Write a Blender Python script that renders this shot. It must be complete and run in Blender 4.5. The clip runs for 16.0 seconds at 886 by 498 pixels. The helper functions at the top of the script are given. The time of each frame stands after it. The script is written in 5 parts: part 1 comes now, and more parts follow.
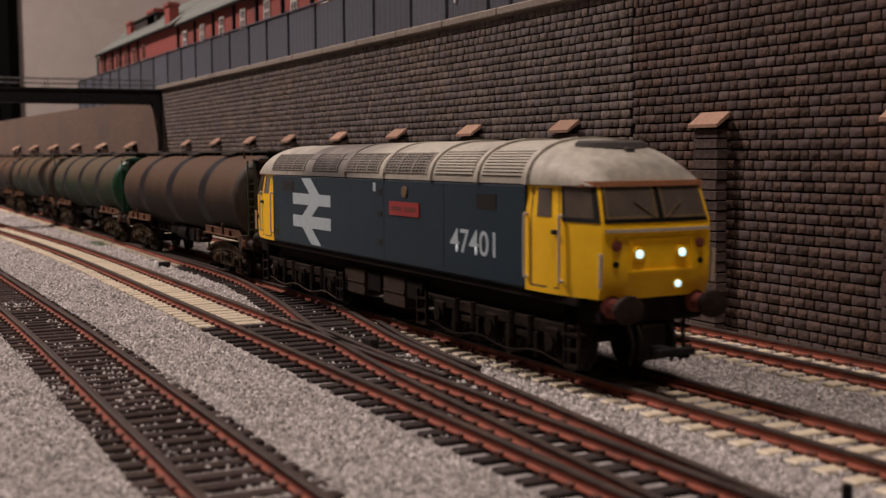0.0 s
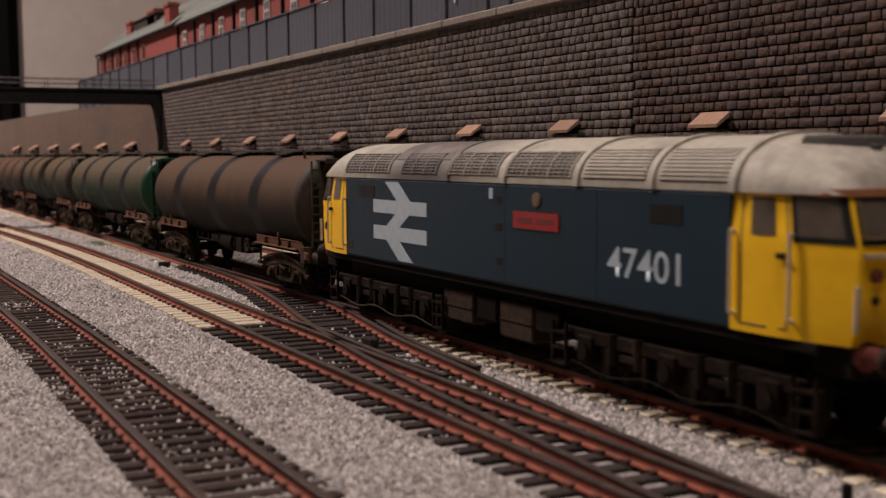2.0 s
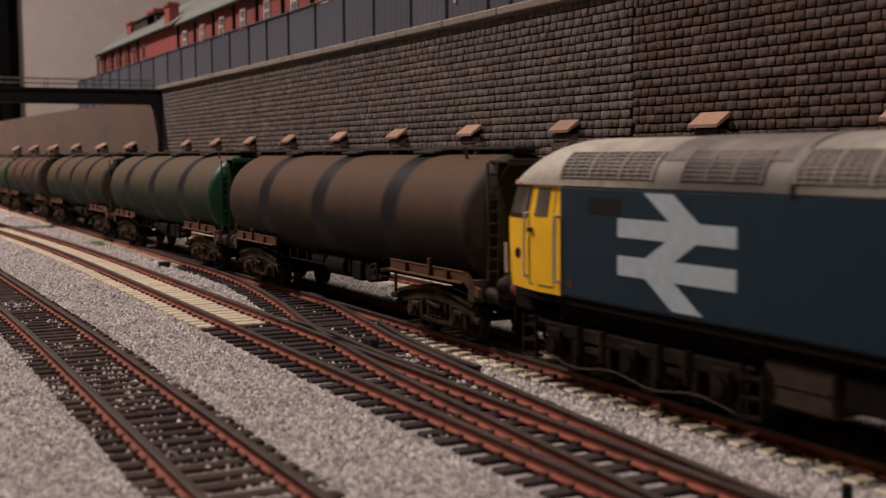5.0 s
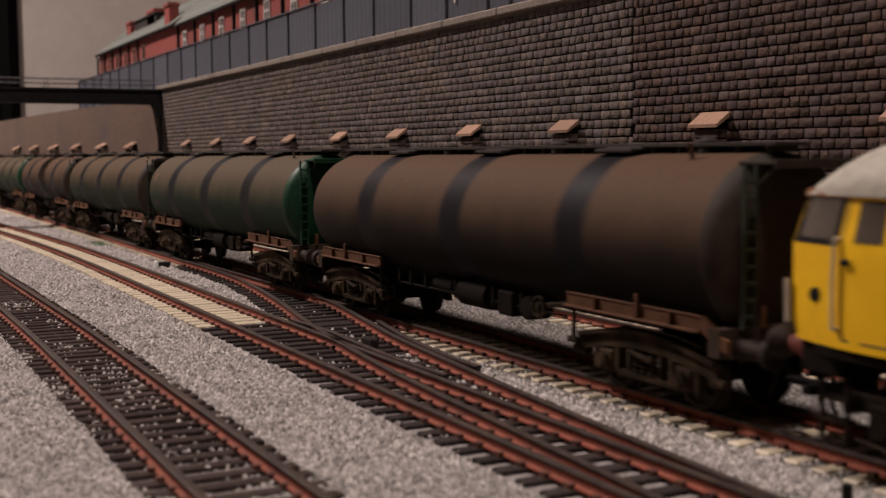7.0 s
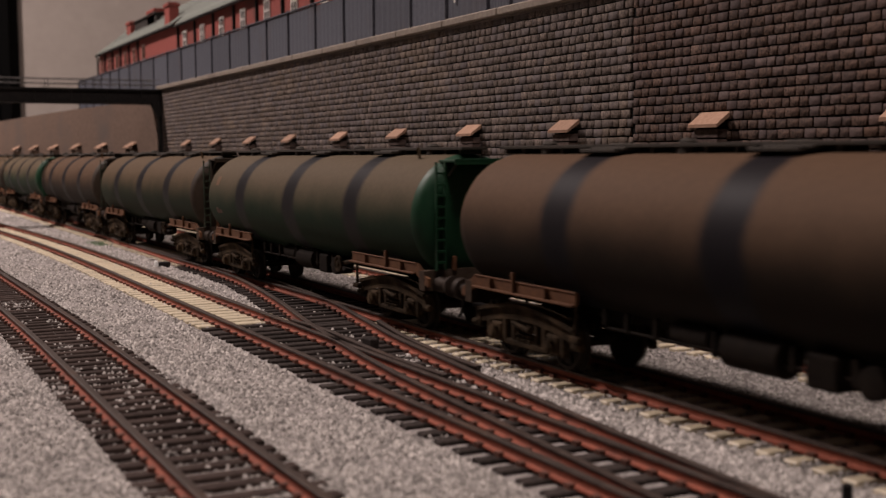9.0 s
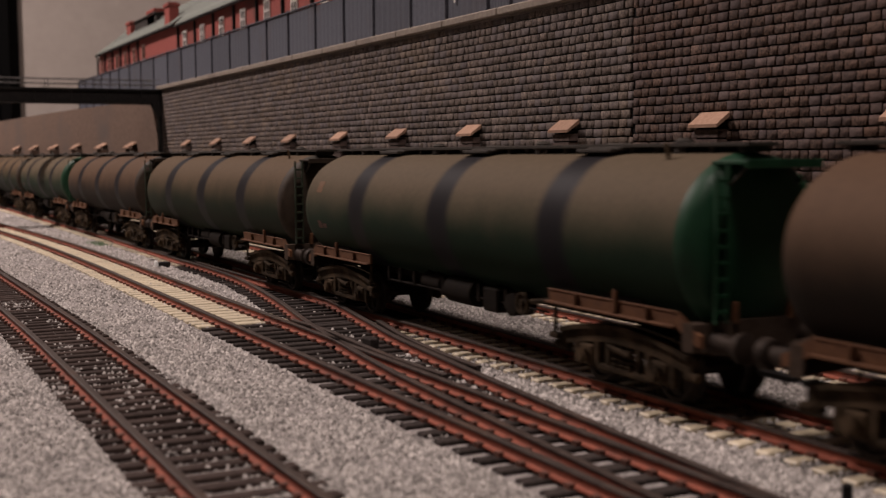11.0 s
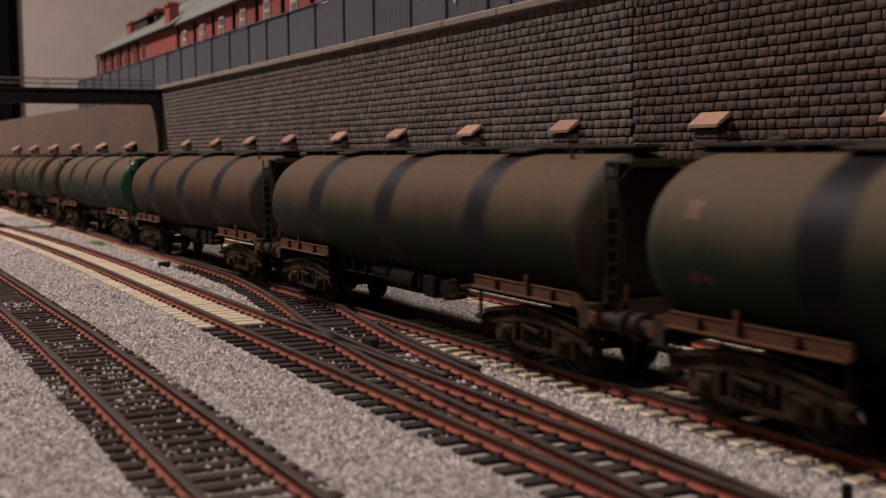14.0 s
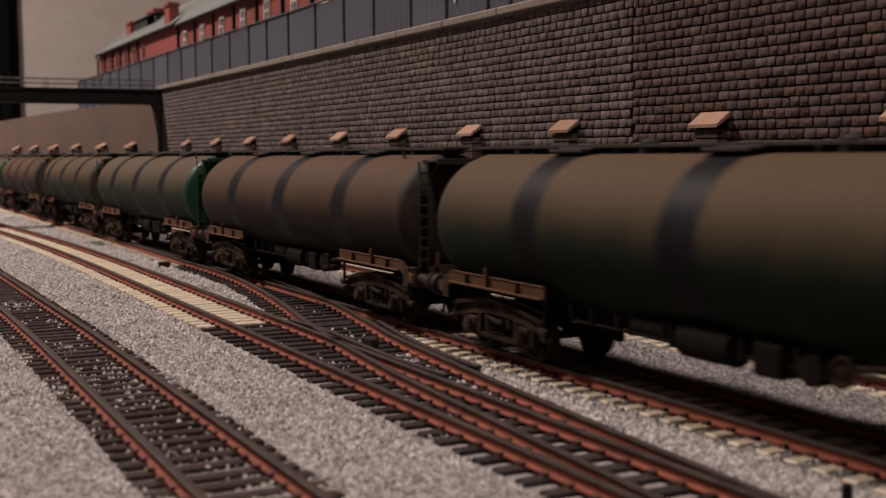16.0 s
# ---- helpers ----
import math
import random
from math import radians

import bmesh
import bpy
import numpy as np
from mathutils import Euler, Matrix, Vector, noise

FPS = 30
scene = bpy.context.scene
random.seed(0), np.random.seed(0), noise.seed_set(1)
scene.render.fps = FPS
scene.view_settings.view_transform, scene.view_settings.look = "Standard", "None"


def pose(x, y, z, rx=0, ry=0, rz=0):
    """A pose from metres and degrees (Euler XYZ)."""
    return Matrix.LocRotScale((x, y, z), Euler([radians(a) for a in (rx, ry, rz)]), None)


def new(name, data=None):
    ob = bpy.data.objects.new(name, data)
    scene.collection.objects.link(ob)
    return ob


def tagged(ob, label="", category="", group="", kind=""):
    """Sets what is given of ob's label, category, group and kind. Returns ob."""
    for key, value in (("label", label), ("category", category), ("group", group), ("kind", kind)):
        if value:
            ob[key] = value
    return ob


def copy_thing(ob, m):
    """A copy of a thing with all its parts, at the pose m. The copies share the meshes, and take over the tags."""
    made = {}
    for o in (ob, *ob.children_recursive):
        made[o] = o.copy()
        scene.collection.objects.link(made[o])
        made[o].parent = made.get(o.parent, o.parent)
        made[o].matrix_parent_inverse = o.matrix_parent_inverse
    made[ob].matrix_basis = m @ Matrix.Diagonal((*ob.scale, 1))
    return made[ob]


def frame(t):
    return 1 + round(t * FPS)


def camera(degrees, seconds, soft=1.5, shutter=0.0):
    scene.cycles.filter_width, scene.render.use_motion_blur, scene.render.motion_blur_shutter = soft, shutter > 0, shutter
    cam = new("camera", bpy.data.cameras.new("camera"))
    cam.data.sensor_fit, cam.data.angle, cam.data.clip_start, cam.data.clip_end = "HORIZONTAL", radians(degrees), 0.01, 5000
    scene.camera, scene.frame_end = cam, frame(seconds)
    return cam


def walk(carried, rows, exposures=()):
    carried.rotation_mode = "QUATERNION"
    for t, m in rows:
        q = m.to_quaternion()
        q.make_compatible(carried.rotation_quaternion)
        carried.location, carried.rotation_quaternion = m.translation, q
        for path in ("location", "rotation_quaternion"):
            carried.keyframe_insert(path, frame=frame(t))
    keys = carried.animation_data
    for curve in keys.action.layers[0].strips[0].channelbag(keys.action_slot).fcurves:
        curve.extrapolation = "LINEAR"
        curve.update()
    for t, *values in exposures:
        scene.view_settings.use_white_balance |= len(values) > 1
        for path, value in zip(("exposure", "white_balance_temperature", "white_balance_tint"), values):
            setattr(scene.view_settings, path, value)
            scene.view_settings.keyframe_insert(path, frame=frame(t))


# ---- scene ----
cam = camera(41.62, 16.0, soft=1.3, shutter=0.8)
cam.data.dof.use_dof, cam.data.dof.focus_distance, cam.data.dof.aperture_fstop = True, 0.40, 33.0
walk(cam, [(0.0, pose(0.0, -0.15904, 0.05136, 85.3215, 0.4140, 63.0200)),
           (16.0, pose(0.0, -0.15904, 0.05136, 85.3215, 0.4140, 63.0200))],
     exposures=[(0.0, 0.0), (16.0, 0.0)])

# ---- light: the two warm ceiling lamps of the room, and a dim glow from the rest of the house ----
world = bpy.data.worlds.new("world")
world.use_nodes = True
world.node_tree.nodes["Background"].inputs[0].default_value = (1.0, 0.88, 0.8, 1)
world.node_tree.nodes["Background"].inputs[1].default_value = 0.01
scene.world = world


def ceiling_lamp(x, y, z, size, watts, color):
    data = bpy.data.lights.new("ceiling_light", "AREA")
    data.shape, data.size, data.energy, data.color = "DISK", size, watts, color
    ob = new("lamp_light", data)
    ob.matrix_world = pose(x, y, z)
    return ob


ceiling_lamp(0.08, -0.14, 1.42, 0.26, 12.8, (1.0, 0.84, 0.80))
ceiling_lamp(-1.50, -0.76, 1.42, 0.26, 48, (1.0, 0.84, 0.80))

MM = 0.001


# ---- materials ----
def mat(name, c1, c2, size=2.0, rough=0.75, metal=0.0, bump=0.3, c3=None, size3=30.0, spot=0.55, vary=0.0, island=0.0,
        depth=0.2, spec=0.22, coat=0.0, tint=None, share_of=0.3):
    """Two colours mixed by fine grain of that size in mm, a third in larger patches; vary: brightness by object; island: by loose piece."""
    m = bpy.data.materials.new(name)
    m.use_nodes = True
    nt = m.node_tree
    n, l = nt.nodes, nt.links
    b = n["Principled BSDF"]
    co = n.new("ShaderNodeTexCoord")

    def noise_tex(s, detail):
        t = n.new("ShaderNodeTexNoise")
        t.inputs["Scale"].default_value = 1000.0 / s
        t.inputs["Detail"].default_value = detail
        t.inputs["Roughness"].default_value = 0.65
        l.new(co.outputs["Object"], t.inputs["Vector"])
        return t

    def mix(fac, a, c):
        x = n.new("ShaderNodeMix")
        x.data_type = "RGBA"
        if fac is not None:
            l.new(fac, x.inputs[0])
        for sock, v in ((x.inputs[6], a), (x.inputs[7], c)):
            if isinstance(v, tuple):
                sock.default_value = (*v, 1)
            else:
                l.new(v, sock)
        return x.outputs[2]

    def ramp(src, lo, hi):
        r = n.new("ShaderNodeMapRange")
        r.inputs[1].default_value, r.inputs[2].default_value = lo, hi
        l.new(src, r.inputs[0])
        return r.outputs[0]

    fine = noise_tex(size, 4)
    col = mix(ramp(fine.outputs[0], 0.33, 0.67), c1, c2)
    if c3:
        big = noise_tex(size3, 3)
        col = mix(ramp(big.outputs[0], spot, spot + 0.18), col, c3)
    for k, sock in ((vary, "object"), (island, "island")):
        if k:
            s = n.new("ShaderNodeObjectInfo").outputs["Random"] if sock == "object" else n.new("ShaderNodeNewGeometry").outputs["Random Per Island"]
            h = n.new("ShaderNodeHueSaturation")
            l.new(ramp(s, 0, 1), h.inputs["Value"])
            h.inputs["Value"].links[0].from_node.inputs[3].default_value = 1 - k
            h.inputs["Value"].links[0].from_node.inputs[4].default_value = 1 + k
            l.new(col, h.inputs["Color"])
            col = h.outputs[0]
    if tint:
        own = n.new("ShaderNodeNewGeometry").outputs["Random Per Island"] if island else n.new("ShaderNodeObjectInfo").outputs["Random"]
        wn = n.new("ShaderNodeTexWhiteNoise")
        wn.noise_dimensions = "1D"
        l.new(own, wn.inputs["W"])
        part_way = ramp(wn.outputs["Value"], 1 - share_of, 1.0)
        part_way.node.inputs[4].default_value = 0.65
        col = mix(part_way, col, tint)
    l.new(col, b.inputs["Base Color"])
    rr = n.new("ShaderNodeMapRange")
    rr.inputs[3].default_value, rr.inputs[4].default_value = max(0.03, rough - 0.12), min(1, rough + 0.12)
    l.new(fine.outputs[0], rr.inputs[0])
    l.new(rr.outputs[0], b.inputs["Roughness"])
    b.inputs["Metallic"].default_value = metal
    b.inputs["Specular IOR Level"].default_value = spec
    b.inputs["Coat Weight"].default_value = coat
    if bump:
        bp = n.new("ShaderNodeBump")
        bp.inputs["Strength"].default_value = bump
        bp.inputs["Distance"].default_value = depth * MM
        l.new(fine.outputs[0], bp.inputs["Height"])
        l.new(bp.outputs[0], b.inputs["Normal"])
    return m


BANDS = (-57.0, 0.0, 57.0)


def tank_mat(name, paint, dust, low, high, wander=4.0):
    """Gloss paint under a coat of brown road dust, which lies from the height low (bare) to high (covered), in mm
    above the rail; the same fade paints in the shade on the lower barrel.
    """
    m = mat(name, paint, tuple(c * 0.8 for c in paint), 3.0, 0.55, bump=0.08)
    nt = m.node_tree
    n, l = nt.nodes, nt.links
    b = n["Principled BSDF"]
    co = n.new("ShaderNodeTexCoord")
    sep = n.new("ShaderNodeSeparateXYZ")
    l.new(co.outputs["Object"], sep.inputs[0])
    no = n.new("ShaderNodeTexNoise")
    no.inputs["Scale"].default_value, no.inputs["Detail"].default_value = 60, 5
    l.new(co.outputs["Object"], no.inputs["Vector"])
    ad = n.new("ShaderNodeMath")
    ad.operation = "MULTIPLY_ADD"
    l.new(no.outputs[0], ad.inputs[0])
    ad.inputs[1].default_value = wander * MM * 2
    l.new(sep.outputs[2], ad.inputs[2])
    # height fade: dust above, painted-in shade of the barrel's underside below
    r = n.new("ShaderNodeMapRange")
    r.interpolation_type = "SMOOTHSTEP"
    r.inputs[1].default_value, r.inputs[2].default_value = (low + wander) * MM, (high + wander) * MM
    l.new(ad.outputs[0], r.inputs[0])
    fine = n.new("ShaderNodeTexNoise")
    fine.inputs["Scale"].default_value, fine.inputs["Detail"].default_value = 700, 4
    l.new(co.outputs["Object"], fine.inputs["Vector"])
    dm = n.new("ShaderNodeMix")
    dm.data_type = "RGBA"
    l.new(fine.outputs[0], dm.inputs[0])
    dm.inputs[6].default_value = (*[c * 0.8 for c in dust], 1)
    dm.inputs[7].default_value = (*[c * 1.2 for c in dust], 1)
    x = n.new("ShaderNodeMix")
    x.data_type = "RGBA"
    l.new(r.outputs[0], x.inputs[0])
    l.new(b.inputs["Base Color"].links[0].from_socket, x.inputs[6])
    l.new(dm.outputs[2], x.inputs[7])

    def math_node(op, a, c):
        k = n.new("ShaderNodeMath")
        k.operation = op
        for sock, v in zip(k.inputs, (a, c)):
            if isinstance(v, float):
                sock.default_value = v
            else:
                l.new(v, sock)
        return k.outputs[0]
    # soft oil stains that have run down from the three filler hatches
    wob = math_node("MULTIPLY", math_node("SUBTRACT", no.outputs[0], 0.5), 5.0 * MM)
    along = math_node("ADD", sep.outputs[0], wob)
    near = None
    for xc in BANDS:
        d = math_node("ABSOLUTE", math_node("SUBTRACT", along, xc * MM), 0.0)
        near = d if near is None else math_node("MINIMUM", near, d)
    stain = n.new("ShaderNodeMapRange")
    stain.interpolation_type = "SMOOTHSTEP"
    stain.inputs[1].default_value, stain.inputs[2].default_value = 3.6 * MM, 8.0 * MM
    stain.inputs[3].default_value, stain.inputs[4].default_value = 0.96, 0.0
    l.new(near, stain.inputs[0])
    oil = n.new("ShaderNodeMix")
    oil.data_type = "RGBA"
    l.new(stain.outputs[0], oil.inputs[0])
    l.new(x.outputs[2], oil.inputs[6])
    oil.inputs[7].default_value = (0.0035, 0.0032, 0.0055, 1)
    l.new(oil.outputs[2], b.inputs["Base Color"])
    rough = n.new("ShaderNodeMapRange")
    rough.inputs[3].default_value, rough.inputs[4].default_value = 0.72, 0.55
    l.new(stain.outputs[0], rough.inputs[0])
    l.remove(b.inputs["Roughness"].links[0])
    l.new(rough.outputs[0], b.inputs["Roughness"])
    gloss = n.new("ShaderNodeMapRange")
    gloss.inputs[3].default_value, gloss.inputs[4].default_value = 0.10, 0.10
    l.new(stain.outputs[0], gloss.inputs[0])
    l.new(gloss.outputs[0], b.inputs["Specular IOR Level"])
    return m


def glow(name, color, strength):
    m = bpy.data.materials.new(name)
    m.use_nodes = True
    b = m.node_tree.nodes["Principled BSDF"]
    b.inputs["Base Color"].default_value = (*color, 1)
    b.inputs["Emission Color"].default_value = (*color, 1)
    b.inputs["Emission Strength"].default_value = strength
    return m


STONE_BROWN = mat("brown_stone", (0.027, 0.017, 0.012), (0.132, 0.081, 0.061), 1.0, 0.75, bump=1.0, c3=(0.128, 0.070, 0.046), size3=40, vary=0.30, depth=0.25, tint=(0.098, 0.075, 0.074), share_of=0.6)
STONE_FAR = mat("grey_brown_stone", (0.050, 0.038, 0.031), (0.190, 0.148, 0.124), 1.0, 0.8, bump=0.8, c3=(0.165, 0.120, 0.085), size3=90, island=0.26, depth=0.25, tint=(0.120, 0.104, 0.108), share_of=0.6)
STONE_PIL = mat("pillar_stone", (0.055, 0.038, 0.032), (0.115, 0.080, 0.068), 1.1, 0.85, bump=0.5, vary=0.2, depth=0.4)
MORTAR = mat("dark_mortar", (0.006, 0.005, 0.0045), (0.012, 0.010, 0.009), 1.0, 0.95, bump=0.3)
RENDERED = mat("brown_rendered_wall", (0.105, 0.070, 0.052), (0.145, 0.098, 0.074), 3.0, 0.9, bump=0.3, c3=(0.09, 0.072, 0.063), size3=120)
CAPSTONE = mat("terracotta_capstone", (0.25, 0.15, 0.10), (0.32, 0.20, 0.14), 1.5, 0.85, bump=0.3, vary=0.15)
COPING = mat("pale_coping", (0.19, 0.158, 0.13), (0.26, 0.22, 0.18), 2.0, 0.85, bump=0.3, c3=(0.16, 0.13, 0.11), size3=40)
BALLAST = mat("grey_ballast_bed", (0.20, 0.18, 0.17), (0.34, 0.31, 0.29), 0.9, 0.95, bump=0.9, c3=(0.24, 0.21, 0.19), size3=70, depth=0.6)
GRAIN = mat("granite_chips", (0.31, 0.285, 0.265), (0.44, 0.405, 0.375), 1.2, 0.9, bump=0.2, island=0.5, tint=(0.075, 0.062, 0.055), share_of=0.3)
RUST = mat("rusty_rail_side", (0.195, 0.053, 0.032), (0.27, 0.080, 0.048), 1.2, 0.8, bump=0.3, c3=(0.110, 0.040, 0.028), size3=22, spot=0.52)
CHAIR = mat("rusty_rail_chair", (0.065, 0.028, 0.020), (0.12, 0.050, 0.034), 1.0, 0.85, bump=0.3, island=0.3)
RAILTOP = mat("worn_rail_top", (0.038, 0.028, 0.024), (0.075, 0.055, 0.046), 3.0, 0.55, metal=0.3, bump=0.1, c3=(0.09, 0.055, 0.04), size3=40)
SLEEPER_DARK = mat("black_brown_sleeper", (0.020, 0.016, 0.015), (0.045, 0.036, 0.032), 1.5, 0.75, bump=0.4, vary=0.3, spec=0.06)
SLEEPER_A = mat("dark_brown_sleeper", (0.030, 0.021, 0.018), (0.060, 0.043, 0.037), 1.5, 0.8, bump=0.4, vary=0.3, spec=0.06)
SLEEPER_CREAM = mat("cream_concrete_sleeper", (0.44, 0.37, 0.255), (0.56, 0.48, 0.345), 1.5, 0.5, bump=0.3, vary=0.12, spec=0.5)
FENCE = mat("blue_grey_sheet", (0.060, 0.064, 0.080), (0.084, 0.089, 0.108), 2.0, 0.6, bump=0.15, c3=(0.075, 0.066, 0.07), size3=50, vary=0.12)
FENCE_POST = mat("dark_fence_post", (0.03, 0.03, 0.04), (0.05, 0.05, 0.06), 2.0, 0.6)
BRICK_RED = mat("red_house_brick", (0.20, 0.050, 0.042), (0.28, 0.076, 0.062), 2.5, 0.9, bump=0.4, c3=(0.15, 0.058, 0.047), size3=50)
SLATE = mat("grey_green_slate", (0.11, 0.12, 0.105), (0.16, 0.17, 0.15), 3.0, 0.7, bump=0.4, island=0.15)
SLATE_DARK = mat("sooty_slate", (0.022, 0.019, 0.017), (0.042, 0.036, 0.032), 3.0, 0.8, bump=0.4)
OLD_PAINT = mat("dull_red_brown_window_paint", (0.20, 0.11, 0.09), (0.28, 0.17, 0.14), 2.0, 0.7, bump=0.1)
WHITE_PAINT = mat("white_window_paint", (0.48, 0.45, 0.42), (0.62, 0.58, 0.54), 2.0, 0.6, bump=0.1)
BRIGHT_WHITE = mat("bright_white_enamel", (0.86, 0.86, 0.84), (0.90, 0.90, 0.88), 2.0, 0.3, bump=0, spec=0.5)
GLASS_DARK = mat("dark_window_glass", (0.015, 0.015, 0.017), (0.022, 0.022, 0.024), 5.0, 0.12, bump=0, spec=0.5)
GIRDER = mat("black_girder_paint", (0.012, 0.011, 0.011), (0.022, 0.02, 0.019), 2.0, 0.55, bump=0.2, spec=0.06)
RAILING = mat("grey_handrail_paint", (0.10, 0.095, 0.09), (0.14, 0.13, 0.125), 2.0, 0.5, bump=0.1)
PLASTER = mat("cream_room_wall", (0.40, 0.35, 0.31), (0.44, 0.385, 0.345), 40.0, 0.9, bump=0.05)
TAUPE = mat("taupe_room_wall", (0.12, 0.10, 0.09), (0.15, 0.125, 0.11), 40.0, 0.9, bump=0.05)
CEILING_WHITE = mat("white_ceiling_paint", (0.60, 0.57, 0.53), (0.66, 0.63, 0.58), 30.0, 0.9, bump=0.05)
CARPET = mat("brown_carpet", (0.06, 0.045, 0.038), (0.09, 0.068, 0.055), 8.0, 0.95, bump=0.3)
CURTAIN = mat("black_curtain", (0.0015, 0.0015, 0.0015), (0.003, 0.0027, 0.0027), 6.0, 0.95, bump=0.2, spec=0.1)
LAND = mat("street_ground", (0.09, 0.08, 0.07), (0.13, 0.12, 0.105), 3.0, 0.9, bump=0.4)
MOSS = mat("green_moss", (0.12, 0.19, 0.10), (0.18, 0.26, 0.15), 0.8, 0.95, bump=0.5)

BLUE = mat("dark_rail_blue_paint", (0.0060, 0.0225, 0.0365), (0.0080, 0.0275, 0.0430), 6.0, 0.50, bump=0.04, c3=(0.009, 0.022, 0.031), size3=40)
YELLOW = mat("warm_yellow_paint", (0.88, 0.50, 0.011), (0.95, 0.56, 0.013), 4.0, 0.45, bump=0.05, c3=(0.78, 0.43, 0.010), size3=30, spot=0.58)
ROOF_GREY = mat("pale_grey_roof_paint", (0.335, 0.31, 0.255), (0.45, 0.415, 0.34), 2.2, 0.6, bump=0.12, c3=(0.24, 0.215, 0.18), size3=17, spot=0.53)


def soot(m, centre, half, fade):
    """Adds exhaust soot that has drifted over the roof on both sides of the ports at centre, in mm along the body."""
    nt = m.node_tree
    n, l = nt.nodes, nt.links
    b = n["Principled BSDF"]
    co, sep, no = n.new("ShaderNodeTexCoord"), n.new("ShaderNodeSeparateXYZ"), n.new("ShaderNodeTexNoise")
    l.new(co.outputs["Object"], sep.inputs[0])
    l.new(co.outputs["Object"], no.inputs["Vector"])
    no.inputs["Scale"].default_value, no.inputs["Detail"].default_value = 55, 4
    d, a = n.new("ShaderNodeMath"), n.new("ShaderNodeMath")
    d.operation, d.inputs[1].default_value = "SUBTRACT", centre * MM
    l.new(sep.outputs[0], d.inputs[0])
    a.operation = "ABSOLUTE"
    l.new(d.outputs[0], a.inputs[0])
    w = n.new("ShaderNodeMath")
    w.operation, w.inputs[1].default_value = "MULTIPLY_ADD", fade * MM
    l.new(no.outputs[0], w.inputs[0])
    l.new(a.outputs[0], w.inputs[2])
    r = n.new("ShaderNodeMapRange")
    r.interpolation_type = "SMOOTHSTEP"
    r.inputs[1].default_value, r.inputs[2].default_value = half * MM, (half + fade) * MM
    r.inputs[3].default_value, r.inputs[4].default_value = 0.86, 0.0
    l.new(w.outputs[0], r.inputs[0])
    x = n.new("ShaderNodeMix")
    x.data_type = "RGBA"
    l.new(r.outputs[0], x.inputs[0])
    l.new(b.inputs["Base Color"].links[0].from_socket, x.inputs[6])
    x.inputs[7].default_value = (0.085, 0.075, 0.072, 1)
    l.new(x.outputs[2], b.inputs["Base Color"])
    return m


soot(ROOF_GREY, -36.0, 26.0, 34.0)
ROOF_SOOT = mat("sooty_roof_panel", (0.10, 0.088, 0.08), (0.16, 0.14, 0.125), 3.0, 0.7, bump=0.12, c3=(0.22, 0.19, 0.165), size3=20)
ROOF_LINE = mat("rust_brown_cantrail", (0.20, 0.075, 0.03), (0.26, 0.11, 0.05), 2.0, 0.6, bump=0.1)
GRILLE_DARK = mat("dark_radiator_mesh", (0.05, 0.045, 0.04), (0.08, 0.072, 0.064), 1.0, 0.7, bump=0.3)
GRILLE_BAR = mat("grimy_grille_bar", (0.20, 0.18, 0.15), (0.29, 0.26, 0.215), 2.0, 0.65, bump=0.1)
WHITE_DECAL = mat("white_marking", (0.38, 0.46, 0.49), (0.46, 0.54, 0.57), 3.0, 0.5, bump=0.03)
RED_PLATE = mat("red_nameplate", (0.28, 0.022, 0.022), (0.33, 0.030, 0.030), 3.0, 0.4, bump=0.03)
BRASS = mat("dull_brass", (0.16, 0.11, 0.06), (0.22, 0.16, 0.09), 1.0, 0.5, metal=0.5)
BLACK = mat("black_cab_surround", (0.004, 0.004, 0.004), (0.008, 0.008, 0.007), 3.0, 0.5, bump=0.05)
CAB_GLASS = mat("cab_window_glass", (0.072, 0.058, 0.045), (0.105, 0.084, 0.064), 8.0, 0.10, bump=0, spec=0.5)
HANDRAIL = mat("pale_handrail", (0.42, 0.36, 0.28), (0.50, 0.44, 0.36), 2.0, 0.5)
UNDER = mat("grimy_black_underframe", (0.008, 0.006, 0.005), (0.016, 0.012, 0.009), 2.0, 0.85, bump=0.4, c3=(0.026, 0.018, 0.012), size3=14, spec=0.06)
BOGIE_DUSTY = mat("dusty_brown_wagon_bogie", (0.016, 0.011, 0.007), (0.044, 0.030, 0.018), 1.5, 0.85, bump=0.5, c3=(0.075, 0.050, 0.030), size3=9, spot=0.5, spec=0.06)
BOGIE = mat("brown_dirty_bogie", (0.009, 0.006, 0.0045), (0.022, 0.015, 0.010), 1.5, 0.85, bump=0.5, c3=(0.040, 0.026, 0.016), size3=9, spec=0.06)
BATTERY = mat("dusty_brown_box", (0.042, 0.029, 0.021), (0.068, 0.048, 0.036), 2.0, 0.8, bump=0.2, spec=0.06)
STEEL = mat("dirty_wheel_steel", (0.022, 0.017, 0.014), (0.045, 0.035, 0.028), 2.0, 0.6, metal=0.3, spec=0.06)
BUFFER = mat("brown_buffer_steel", (0.020, 0.014, 0.011), (0.034, 0.024, 0.018), 2.0, 0.65, metal=0.2, spec=0.1)
BUFFER_RED = mat("faded_red_buffer_stock", (0.13, 0.032, 0.024), (0.17, 0.045, 0.034), 2.0, 0.7)
LIGHT_WHITE = glow("bright_led", (0.58, 0.90, 1.0), 1.45)
SOLEBAR = mat("rusty_brown_solebar", (0.082, 0.034, 0.015), (0.135, 0.060, 0.027), 1.5, 0.75, bump=0.3, c3=(0.050, 0.024, 0.014), size3=16)
# first colour is darker than the bare paint: it includes the lower barrel's shade
TANK_BROWN = tank_mat("dusty_brown_tank_shaded_below", (0.012, 0.008, 0.005), (0.080, 0.047, 0.028), 26, 43)
